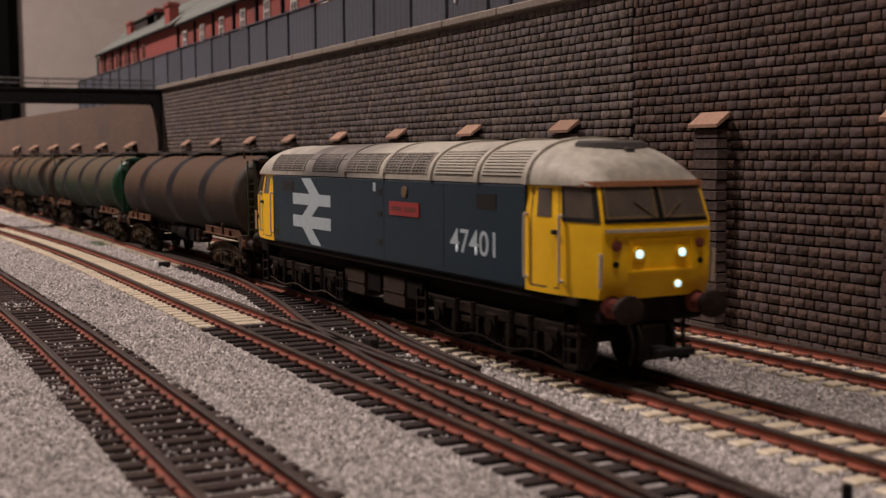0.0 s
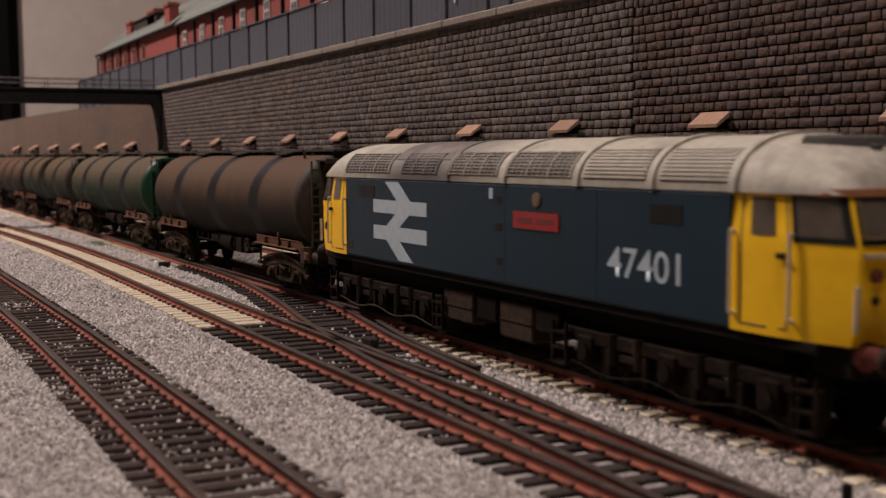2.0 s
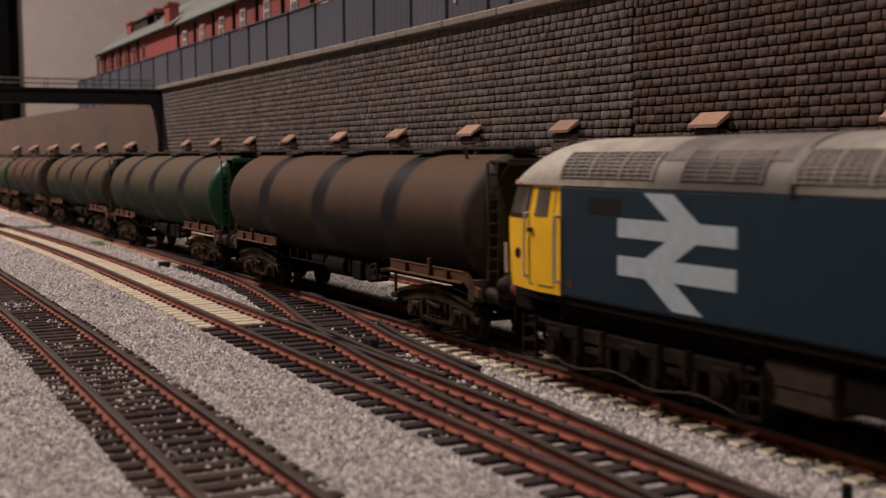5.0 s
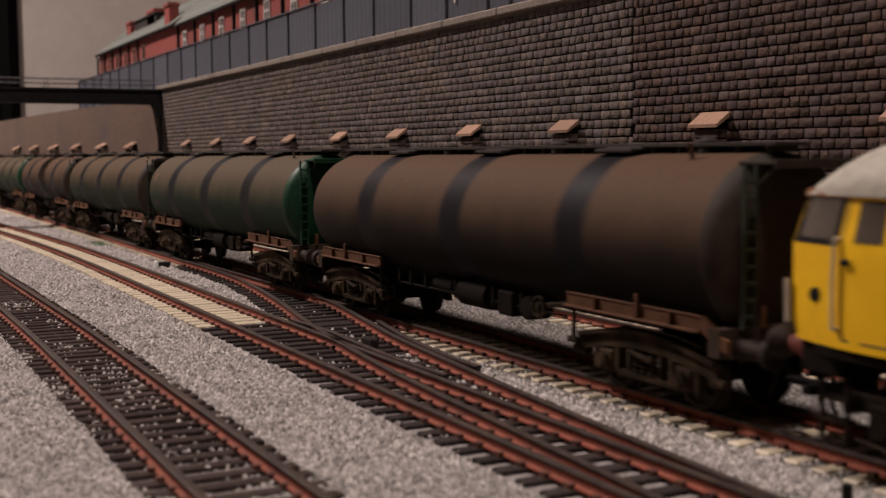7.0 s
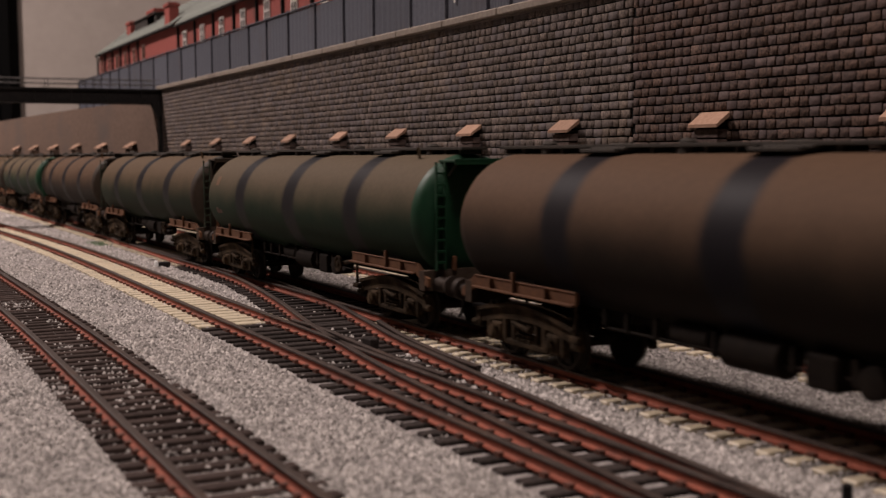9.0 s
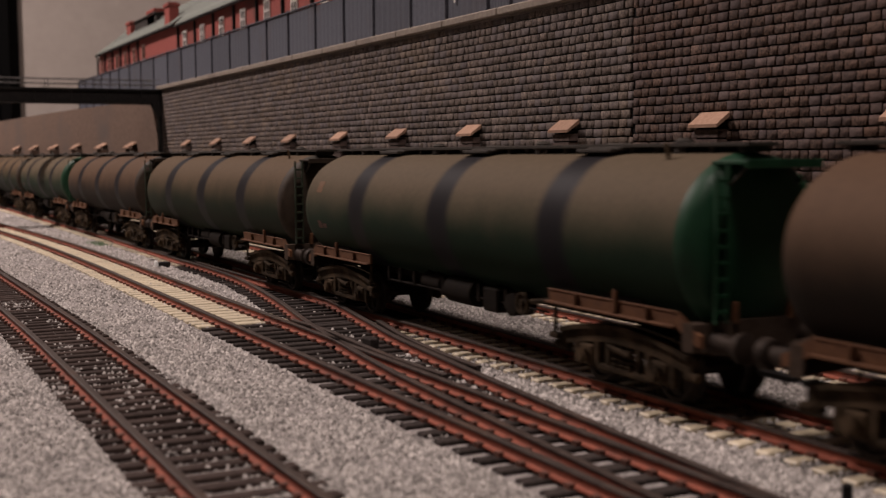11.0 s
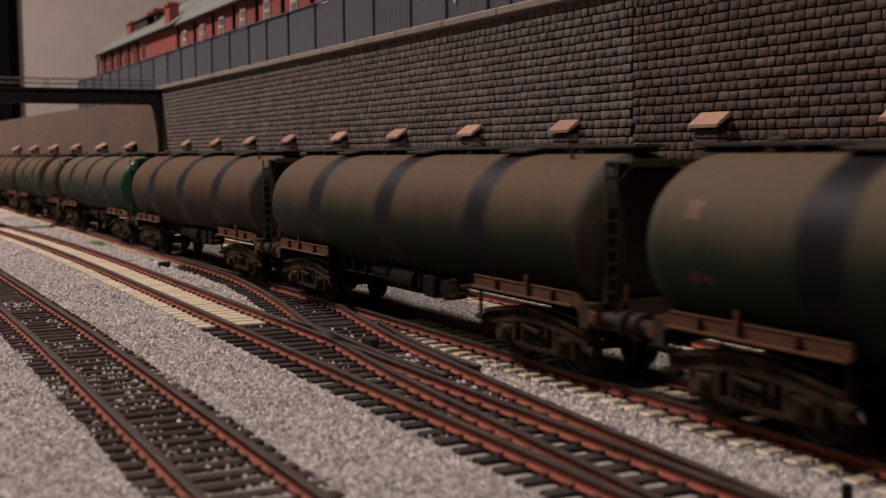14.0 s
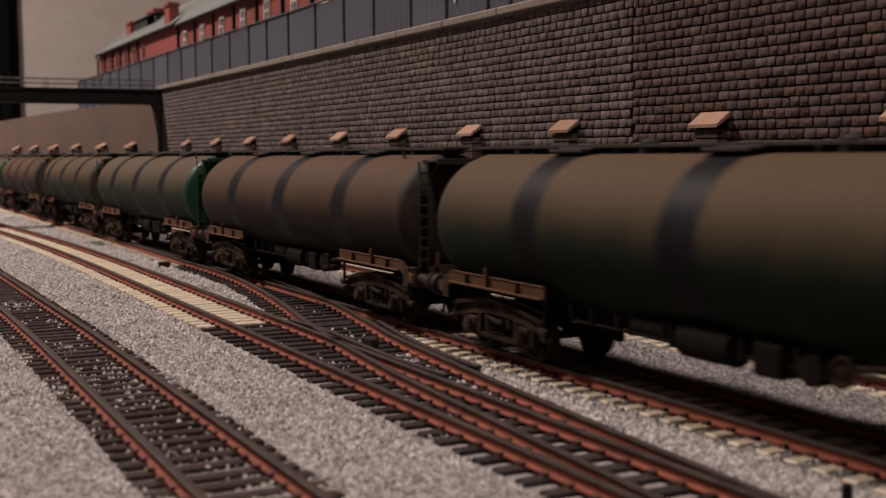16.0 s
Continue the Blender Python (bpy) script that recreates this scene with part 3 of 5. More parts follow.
def pilasters():
    rnd = random.Random(11)
    stones = []
    for k in range(5):
        bm = bmesh.new()
        box(bm, -5.6 + rnd.uniform(-.25, .25), 5.6 + rnd.uniform(-.25, .25), -4.0 + rnd.uniform(-.3, .2), 0, 0, 2.65, 0.12)
        stones.append(mesh_of("stone", bm, STONE_PIL))
    bm = bmesh.new()
    prof = [(-5.2, 58.6), (-5.2, 59.6), (0.0, 63.4), (0.0, 61.9)]
    a = [bm.verts.new((-6.6, y, z)) for y, z in prof]
    b = [bm.verts.new((6.6, y, z)) for y, z in prof]
    bm.faces.new(a)
    bm.faces.new(b)
    for i in range(4):
        bm.faces.new((a[i], a[(i + 1) % 4], b[(i + 1) % 4], b[i]))
    cap = mesh_of("capstone", bm, CAPSTONE)
    bm = bmesh.new()
    box(bm, -5.1, 5.1, -3.2, 0, BED_Z - 0.5, 58.6)
    core = mesh_of("core", bm, MORTAR)
    for x in PIL_X:
        th = empty("pilaster", "brown stone wall pillar with a sloping terracotta capstone", "pillar", group="pillars of the retaining wall", at=at_mm(x, WALL_Y - 0.6, 0))
        share("core", core, th, at_mm(0, 0, 0))
        z = BED_Z
        while z < 56.4:
            share("stone", rnd.choice(stones), th, at_mm(rnd.uniform(-.15, .15), rnd.uniform(-.1, .1), z))
            z += 3.1
        share("capstone", cap, th, at_mm(0, 0, 0))


pilasters()


def low_wall():
    """The rendered wall beyond the bridge, which curves with the line."""
    pts = smooth_line([(-2300, -130), (-1900, -66), (-1650, -28), (-1420, 3), (-1200, 36), (-986, 76)], 30)
    bm = bmesh.new()
    grid_pts = []
    for top in (False, True):
        grid_pts.append([(x, y, 99.0 - 9.0 * min(1.0, (-x - 986) / 570) ** 1.3 if top else BED_Z - 1) for x, y in pts])
    slab(bm, grid_pts, (4, 14, 0))
    wall = tagged(part("wall_far", bm, RENDERED), "brown plain retaining wall curving away beyond the footbridge", "wall", kind="structure")
    bm = bmesh.new()
    box(bm, -5, 5, -6, 2, BED_Z - 0.5, 58, 0.3)
    mcore = mesh_of("shaft", bm, RENDERED)
    bm = bmesh.new()
    prof = [(-8, 58.1), (-8, 59.2), (0.5, 63.6), (0.5, 62.0)]
    a = [bm.verts.new((-6, y, z)) for y, z in prof]
    b = [bm.verts.new((6, y, z)) for y, z in prof]
    bm.faces.new(a)
    bm.faces.new(b)
    for i in range(4):
        bm.faces.new((a[i], a[(i + 1) % 4], b[(i + 1) % 4], b[i]))
    mcap = mesh_of("capstone", bm, CAPSTONE)
    for x in (-1040, -1105, -1170, -1235, -1300, -1365):
        y = line_at(pts, x)
        d = math.degrees(math.atan((line_at(pts, x + 10) - line_at(pts, x - 10)) / 20))
        th = empty("pilaster", "plain brown wall pillar with a sloping capstone", "pillar", group="pillars of the far wall", at=at_mm(x, y, 0, 0, 0, d))
        share("shaft", mcore, th, at_mm(0, 0, 0))
        share("capstone", mcap, th, at_mm(0, 0, 0))


low_wall()


# ---- fence on the wall ----
def fence():
    th = empty("fence", "blue-grey corrugated sheet fence between dark posts on the wall", "fence", at=at_mm(0, WALL_Y + 6, 0))
    z0, z1 = WALL_TOP + 4.2, 136.5
    rnd = random.Random(2)
    xs = [-1400, -1356, -1312, -1266, -1220, -1176, -1128, -1080, -1030, -980, -935, -892, -847, -802, -758, -721, -680, -634, -591, -551, -507, -470, -432, -413, -368, -320, -272, -224, -176, -128, -80, -32, 16, 64]
    for x, xb in zip(xs, xs[1:]):
        bm = bmesh.new()
        base = z0 if x > -990 else LAND_Z
        box(bm, x - 0.45, x + 0.45, -1.0, 0.6, base, z1 + 1.6, 0.2)
        part("post", bm, FENCE_POST, th)
        bm = bmesh.new()
        n = 25
        w = xb - x - 2.0
        rows = [[(x + 1.0 + w * i / n, 0.08 * math.sin(i * 1.7) + rnd.uniform(-.06, .06), z) for i in range(n + 1)] for z in (base, z1 + rnd.uniform(-.4, .2))]
        slab(bm, rows, (0, 0.5, 0))
        part("panel", bm, FENCE, th)
    for z in (z1 - 2.0, z0 + 3):
        bm = bmesh.new()
        box(bm, -1400, 64, 0.9, 1.8, z, z + 1.2)
        part("rail", bm, FENCE_POST, th)
    bm = bmesh.new()
    box(bm, -1400, 64, -0.9, 0.8, z1 + 0.3, z1 + 1.2, 0.2)
    part("top_rail", bm, FENCE, th)
    for x, z, w, h in ((-527, 134, 9, 3), (-481, 126.5, 6, 1.0), (-479, 124.0, 4, 0.8), (-461, 124, 1.0, 13)):
        bm = bmesh.new()
        box(bm, x - w / 2, x + w / 2, -1.0, -0.75, z - h / 2, z + h / 2)
        part("paint_mark", bm, WHITE_PAINT, th, "pale painted scrawl")


fence()


# ---- footbridge ----
def bridge():
    th = empty("footbridge", "black girder footbridge with thin handrails crossing the tracks", "bridge", at=at_mm(-980, 0, 0))
    bm = bmesh.new()
    box(bm, -1.2, 1.2, -620, 76, 94.8, 105.8)
    box(bm, -3.2, 3.2, -620, 76, 104.6, 106.2)
    box(bm, -3.2, 3.2, -620, 76, 94.4, 95.8)
    for i in range(24):
        y = 60 - i * 28
        box(bm, -2.6, 2.6, y - 0.5, y + 0.5, 95.7, 104.7)
    part("girder", bm, GIRDER, th, "black riveted plate girder")
    ob = part("girder", girder_copy(), GIRDER, th)
    ob.matrix_basis = at_mm(-18, 0, 0)
    bm = bmesh.new()
    box(bm, -17, -1, -620, 76, 99, 100.2)
    part("deck", bm, GIRDER, th)
    for dx in (0, -18):
        bm = bmesh.new()
        for z in (114.0, 110.2):
            tube(bm, (dx, -620, z), (dx, 76, z), 0.35, 6)
        for i in range(18):
            y = 66 - i * 40
            tube(bm, (dx, y, 106), (dx, y, 114), 0.4, 6)
        part("handrail", bm, RAILING, th, "thin grey metal handrail")
    bm = bmesh.new()
    box(bm, -3, 3, 73, 76.2, BED_Z, 84, 0.3)
    prof = [(67, 94.3), (76.2, 94.3), (76.2, 80), (73, 82), (70, 89)]
    a = [bm.verts.new((-3, y, z)) for y, z in prof]
    b = [bm.verts.new((3, y, z)) for y, z in prof]
    bm.faces.new(a)
    bm.faces.new(b)
    for i in range(5):
        bm.faces.new((a[i], a[(i + 1) % 5], b[(i + 1) % 5], b[i]))
    part("column", bm, GIRDER, th, "black bracketed column against the wall")
    bm = bmesh.new()
    box(bm, -21, 3, -624, -610, BED_Z, 94.4, 0.4)
    part("column", bm, GIRDER, th)


def girder_copy():
    bm = bmesh.new()
    box(bm, -1.2, 1.2, -620, 76, 94.8, 105.8)
    box(bm, -3.2, 3.2, -620, 76, 104.6, 106.2)
    box(bm, -3.2, 3.2, -620, 76, 94.4, 95.8)
    return bm


bridge()


# ---- terraced houses above the wall ----
def house(x0, x1, y0, eaves, ridge, label, bays, gable_parapet=True, paint=None):
    paint = paint or WHITE_PAINT
    th = empty("terraced_house", label, "house", group="brick terrace above the wall")
    y1 = y0 + 80
    ym = (y0 + y1) / 2
    bm = bmesh.new()
    prof = [(y0, LAND_Z), (y1, LAND_Z), (y1, eaves), (ym, ridge), (y0, eaves)]
    a = [bm.verts.new((x0, y, z)) for y, z in prof]
    b = [bm.verts.new((x1, y, z)) for y, z in prof]
    bm.faces.new(a)
    bm.faces.new(b)
    for i in (0, 1, 4):
        bm.faces.new((a[i], a[(i + 1) % 5], b[(i + 1) % 5], b[i]))
    part("wall", bm, BRICK_RED, th, "red brick walls")
    for s in (0, 1):
        bm = bmesh.new()
        ya, yb = (y0 - 4, ym) if s == 0 else (y1 + 4, ym)
        ze = eaves - 4 * (ridge - eaves) / (ym - y0)
        n = 9
        for i in range(n):
            t0, t1 = i / n, (i + 1.12) / n
            za, zb = ze + (ridge - ze) * t0 + 1.6, ze + (ridge - ze) * min(t1, 1) + 1.2
            slab(bm, [[(x0 - 1, ya + (yb - ya) * t0, za), (x1 + 1, ya + (yb - ya) * t0, za)],
                      [(x0 - 1, ya + (yb - ya) * min(t1, 1), zb), (x1 + 1, ya + (yb - ya) * min(t1, 1), zb)]], (0, 0, -1.3))
        tagged(part("roof_slope", bm, SLATE, th, "grey-green slate roof"), kind="stuff")
    bm = bmesh.new()
    box(bm, x0, x1, y0 - 5.5, y0 - 3.2, eaves - 5.2, eaves - 3.2)
    part("gutter", bm, GIRDER, th, "black gutter")
    if gable_parapet:
        bm = bmesh.new()
        prof = [(y0 - 3, LAND_Z), (y0 - 3, eaves + 2), (ym, ridge + 5), (y1, eaves + 2), (y1, LAND_Z)]
        a = [bm.verts.new((x1 + 0.5, y, z)) for y, z in prof]
        b = [bm.verts.new((x1 + 9, y, z)) for y, z in prof]
        bm.faces.new(a)
        bm.faces.new(b)
        for i in range(5):
            bm.faces.new((a[i], a[(i + 1) % 5], b[(i + 1) % 5], b[i]))
        part("end_wall", bm, BRICK_RED, th, "red brick end wall with parapet")
    for bx in bays:
        for zc, h in ((eaves - 19, 17), (eaves - 54, 22)):
            if zc - h / 2 < LAND_Z + 4:
                continue
            win = part("window", window_frame_bm(bx, y0, zc, 13, h), paint, th, "white sash window with pale sill")
            bm = bmesh.new()
            box(bm, bx - 5.6, bx + 5.6, y0 - 0.5, y0 + 0.2, zc - h / 2 + 1, zc + h / 2 - 1)
            part("pane", bm, GLASS_DARK, win)
            bm = bmesh.new()
            box(bm, bx - 9, bx + 9, y0 - 2.4, y0 - 0.1, zc - h / 2 - 2.6, zc - h / 2 - 0.3, 0.2)
            part("sill", bm, paint, win)
        bm = bmesh.new()
        box(bm, bx - 26, bx - 23.5, y0 - 2.2, y0 - 0.1, LAND_Z + 1, eaves - 5, 0.2)
        part("downpipe", bm, GIRDER, th)
    return th


def window_frame_bm(bx, y0, zc, w, h):
    """A sash frame in one piece: stiles, rails and glazing bars round four openings."""
    bm = bmesh.new()
    xs = [bx - w / 2, bx - w / 2 + 1.4, bx - 0.5, bx + 0.5, bx + w / 2 - 1.4, bx + w / 2]
    zs = [zc - h / 2, zc - h / 2 + 1.4, zc - 0.6, zc + 0.7, zc + h / 2 - 1.4, zc + h / 2]
    vs = {(i, j, k): bm.verts.new((xs[i], y0 - (1.3 if k else 0.1), zs[j])) for i in range(6) for j in range(6) for k in (0, 1)}
    hole = {(1, 1), (1, 3), (3, 1), (3, 3)}
    for i in range(5):
        for j in range(5):
            if (i, j) in hole:
                continue
            for k in (0, 1):
                bm.faces.new([vs[q] for q in ((i, j, k), (i + 1, j, k), (i + 1, j + 1, k), (i, j + 1, k))])
            for di, dj, p, q in ((-1, 0, (i, j), (i, j + 1)), (1, 0, (i + 1, j), (i + 1, j + 1)), (0, -1, (i, j), (i + 1, j)), (0, 1, (i, j + 1), (i + 1, j + 1))):
                m = (i + di, j + dj)
                if m in hole or not (0 <= m[0] < 5 and 0 <= m[1] < 5):
                    bm.faces.new([vs[(*p, 0)], vs[(*q, 0)], vs[(*q, 1)], vs[(*p, 1)]])
    return bm


def chimney(th, x, y, z0, z1, w=8, d=13, pots=2):
    bm = bmesh.new()
    box(bm, x - w, x + w, y - d, y + d, z0, z1, 0.3)
    box(bm, x - w - 1.2, x + w + 1.2, y - d - 1.2, y + d + 1.2, z1 - 4, z1 - 1.6)
    st = part("chimney", bm, BRICK_RED, th, "red brick chimney stack")
    for k in range(pots):
        bm = bmesh.new()
        lathe(bm, [(z1 - .1, 2.6), (z1 + 6, 2.1), (z1 + 6.6, 2.6)], 10, "z", (x, y + (k - (pots - 1) / 2) * 9, 0))
        part("pot", bm, CAPSTONE, st)


far_house = house(-1562, -1160, 137, 184, 216, "far red brick terrace with slate roof behind the fence", [-1541 + 47 * i for i in range(6)], False, OLD_PAINT)
chimney(far_house, -1462, 160, 198, 215, 11, 6, 0)
chimney(far_house, -1356, 163, 200, 218, 18, 6, 0)
bm = bmesh.new()
box(bm, -1440, -1330, 157, 172, 196, 211, 0.4)
box(bm, -1443, -1327, 155, 174, 211, 212.6, 0.3)
part("dormer", bm, SLATE_DARK, far_house, "dark slate-hung dormer between the chimneys")
chimney(far_house, -1196, 141, 184, 206, 10, 5, 0)
near_house = house(-1156, -560, 137, 182, 224, "red brick terrace with grey slate roof and white windows", [-1128 + 62 * i for i in range(10)], False)
chimney(near_house, -980, 177, 206, 236)
chimney(near_house, -730, 177, 206, 236)


# ---- locomotive: x forward, z from the rail heads ----
def cab_width(x):
    a = max(0.0, abs(x) - 100.0)
    return 17.6 - 3.1 * (a / 18.5) ** 1.5


def cab_point(u, z, out=0.0):
    """The cab's skin: u 0..1 along the near side, 1..2 across the front, 2..3 back along the far side."""
    up = max(0.0, z - 36.0)
    back = 0.36 * up
    narrow = 1 - 0.006 * up
    if z < 23:
        back += (23 - z) * 0.35
    xc = 118.8 - back
    if u <= 1 or u >= 2:
        t = u if u <= 1 else 3 - u
        x = 91.4 + (xc - 91.4) * t
        s = -1 if u <= 1 else 1
        w = cab_width(91.4 + 26.2 * t) * narrow
        return Vector((x + out * 0.15 * t, s * (w + out), z))
    y = (u - 1.5) * 2 * cab_width(117.6) * narrow
    bow = 1.6 * (1 - (abs(y) / 14.6) ** 2)
    return Vector((xc + bow + out, y * (1 + out * 0.01), z))


def cab_panel(bm, u0, u1, z0, z1, out, n=6, m=3, thick=0.25, slant=0.0):
    rows = []
    for j in range(m + 1):
        z = z0 + (z1 - z0) * j / m
        rows.append([cab_point(u0 + (u1 - u0) * i / n + slant * j / m, z, out) for i in range(n + 1)])
    d = cab_point((u0 + u1) / 2, (z0 + z1) / 2, 0) - cab_point((u0 + u1) / 2, (z0 + z1) / 2, 1)
    slab(bm, rows, d.normalized() * (out + thick))


def roof_h(x):
    a = max(0.0, (abs(x) - 93.0) / 22.9)
    return 10.5 * max(0.0, 1 - a ** 2.3) ** 0.62


def roof_w(x):
    a = max(0.0, (abs(x) - 98.0) / 17.9)
    return 17.7 - 2.9 * a ** 1.6


def roof_point(x, a, out=0.0):
    """a 0..1 from the near cantrail over the top to the far one."""
    t = math.pi * a
    c, s = math.cos(t), math.sin(t)
    w, h = roof_w(x) + out, roof_h(x) + out
    return Vector((x, -math.copysign(w * abs(c) ** 0.86, c), 44.1 + h * abs(s) ** 0.92))


def roof_panel(bm, x0, x1, a0, a1, out, n=6, m=5, thick=0.3):
    rows = [[roof_point(x0 + (x1 - x0) * i / n, a0 + (a1 - a0) * j / m, out) for i in range(n + 1)] for j in range(m + 1)]
    mid = (a0 + a1) / 2
    d = roof_point(0, mid, 0) - roof_point(0, mid, 1)
    slab(bm, rows, d.normalized() * (out + thick))


def mirrored(bm):
    """Turns a front-end part round to the rear end."""
    bm.transform(Matrix.Rotation(math.pi, 4, "Z"))
    return bm


def digits(text, x, z, height, width, parent, material):
    cu = bpy.data.curves.new("number", "FONT")
    cu.body, cu.size, cu.extrude, cu.offset = text, 1.0, 0.0, 0.010
    tmp = new("number_tmp", cu)
    me = bpy.data.meshes.new_from_object(tmp.evaluated_get(bpy.context.evaluated_depsgraph_get()))
    bpy.data.objects.remove(tmp)
    bm = bmesh.new()
    bm.from_mesh(me)
    bpy.data.meshes.remove(me)
    xs, zs = [v.co.x for v in bm.verts], [v.co.y for v in bm.verts]
    for v in bm.verts:
        v.co = Vector((x + (v.co.x - min(xs)) / (max(xs) - min(xs)) * width, -17.66, z + (v.co.y - min(zs)) / (max(zs) - min(zs)) * height))
    return part("running_number", bm, material, parent, "white running number")


def wheelset(parent, x, r, name="wheelset"):
    bm = bmesh.new()
    for s in (-1, 1):
        prof = [(s * 7.2, r + 0.9), (s * 7.8, r + 0.85), (s * 7.9, r), (s * 9.6, r - 0.15), (s * 9.6, r - 1.1), (s * 9.1, r - 1.4), (s * 9.1, 2.4), (s * 9.7, 1.8)]
        lathe(bm, prof if s > 0 else prof, 26, "y")
        for k in range(6):
            a = k * math.pi / 3
            tube(bm, (math.cos(a) * 2, s * 9.25, math.sin(a) * 2), (math.cos(a) * (r - 1.6), s * 9.25, math.sin(a) * (r - 1.6)), 0.5, 5)
    tube(bm, (0, -9, 0), (0, 9, 0), 1.2, 10)
    return part(name, bm, STEEL, parent, at=at_mm(x, 0, r))


WHEELS = []


def locomotive():
    th = empty("locomotive", "dark blue model diesel locomotive with yellow cabs and pale grey roof", "model locomotive")
    # body sides
    bm = bmesh.new()
    prof = [(-16.9, 19.2), (-17.6, 19.9), (-17.6, 43.6), (-16.8, 44.3), (16.8, 44.3), (17.6, 43.6), (17.6, 19.9), (16.9, 19.2)]
    a = [bm.verts.new((-91.4, y, z)) for y, z in prof]
    b = [bm.verts.new((91.4, y, z)) for y, z in prof]
    bm.faces.new(a)
    bm.faces.new(b)
    for i in range(8):
        bm.faces.new((a[i], a[(i + 1) % 8], b[(i + 1) % 8], b[i]))
    body = part("body", bm, BLUE, th, "dark blue body side")
    # cabs
    zs = [19.3, 20.2, 23, 28, 33, 36, 38, 41, 44.5]
    us = [i / 8 for i in range(9)] + [1.015, 1.06] + [1 + i / 10 for i in range(1, 10)] + [1.94, 1.985] + [2 + i / 8 for i in range(9)]
    for front in (True, False):
        turn = (lambda m: m) if front else mirrored
        lab = "bright yellow front cab" if front else "bright yellow rear cab"
        bm = bmesh.new()
        vs = grid(bm, [[cab_point(u, z) for u in us] for z in zs])
        bm.faces.new(vs[0])
        bm.faces.new(vs[-1])
        cab = part("cab", turn(bm), YELLOW, th, lab, smooth=True)
        bm = bmesh.new()
        cab_panel(bm, 0.57, 2.43, 36.0, 44.6, 0.12, 40, 4)
        sur = part("window_surround", turn(bm), BLACK, cab, "black surround of the cab windows")
        bm = bmesh.new()
        cab_panel(bm, 0.0, 3.0, 43.9, 45.1, 0.75, 60, 1)
        part("rain_strip", turn(bm), ROOF_LINE, cab, "rust-brown strip over the cab windows")
        bm = bmesh.new()
        for u0, u1, z0, z1, sl in ((0.60, 0.93, 37.0, 44.0, 0.0), (1.04, 1.47, 37.2, 44.0, 0.0), (1.53, 1.96, 37.2, 44.0, 0.0), (2.07, 2.40, 37.0, 44.0, 0.0)):
            bm2 = bmesh.new()
            cab_panel(bm2, u0, u1, z0, z1, 0.22, 8, 3, slant=sl)
            pane = part("pane", turn(bm2), CAB_GLASS, sur, "dark cab window pane")
        bm.free()
        for u0, u1 in ((1.035, 1.475), (1.525, 1.965)):
            bm = bmesh.new()
            for (p, q, r, s) in ((u0, u1, 36.9, 37.5), (u0, u0 + 0.02, 36.9, 44.1), (u1 - 0.03, u1, 36.9, 44.1)):
                cab_panel(bm, p, q, r, s, 0.34, 6, 3)
            part("window_trim", turn(bm), BRASS, sur)
        # cab door with its window and handrails, both sides
        for near in (0, 1):
            f = (lambda u: u) if near == 0 else (lambda u: 3 - u)
            bm = bmesh.new()
            for p, q, r, s in ((0.10, 0.115, 20.8, 44.0), (0.515, 0.53, 20.8, 44.0), (0.10, 0.53, 20.6, 21.0)):
                cab_panel(bm, min(f(p), f(q)), max(f(p), f(q)), r, s, 0.05, 2, 6)
            door = part("door_edge", turn(bm), BRASS, cab, "grimy door seam")
            bm = bmesh.new()
            cab_panel(bm, min(f(0.2), f(0.42)), max(f(0.2), f(0.42)), 36.8, 43.4, 0.12, 3, 3)
            part("door_window", turn(bm), CAB_GLASS, cab, "dark door window")
            for uu in (0.03, 0.555):
                bm = bmesh.new()
                pts = [cab_point(f(uu), z, 0.9) for z in (22.5, 30, 37.2)]
                tube(bm, pts[0], pts[1], 0.32, 6)
                tube(bm, pts[1], pts[2], 0.32, 6)
                for p, z in ((pts[0], 22.5), (pts[2], 37.2)):
                    tube(bm, p, cab_point(f(uu), z, 0), 0.4, 6)
                part("handrail", turn(bm), HANDRAIL, cab, "pale grab rail")
            bm = bmesh.new()
            p = cab_point(f(0.47), 33.5, 0.4)
            box(bm, p.x - 0.8, p.x + 0.8, p.y - 0.5, p.y + 0.5, 33.0, 34.0, 0.15)
            part("door_handle", turn(bm), GIRDER, cab)
            bm = bmesh.new()
            pts = [cab_point(f(1.0), z, 0.7) + Vector((0.6, 0, 0)) for z in (22.0, 29.5)]
            tube(bm, pts[0], pts[1], 0.45, 6)
            part("handrail", turn(bm), HANDRAIL, cab)
        if not front:
            bm = bmesh.new()
            p = cab_point(2.25, 27.5)
            lathe(bm, [(p.y - 0.3, 1.25), (p.y + 0.35, 1.25), (p.y + 0.45, 0.9)], 16, "y", (p.x, 0, 27.5))
            part("filler_socket", turn(bm), GIRDER, cab, "round black socket")
        # nose details
        bm = bmesh.new()
        cab_panel(bm, 1.03, 1.97, 34.0, 34.7, 0.75, 20, 1)
        part("nose_rail", turn(bm), HANDRAIL, cab, "pale rail across the nose")
        bm = bmesh.new()
        cab_panel(bm, 1.22, 1.80, 25.2, 25.7, 0.55, 12, 1)
        cab_panel(bm, 1.22, 1.80, 32.2, 32.7, 0.30, 12, 1)
        for u in (1.22, 1.78):
            cab_panel(bm, u, u + 0.02, 25.2, 32.7, 0.3, 1, 4)
        part("headcode_panel", turn(bm), YELLOW, cab, "raised yellow headcode panel edge")
        bm = bmesh.new()
        box(bm, 118.4, 119.6, -0.4, 0.6, 34.5, 38.5, 0.2)
        part("lamp_bracket", turn(bm), YELLOW, cab)
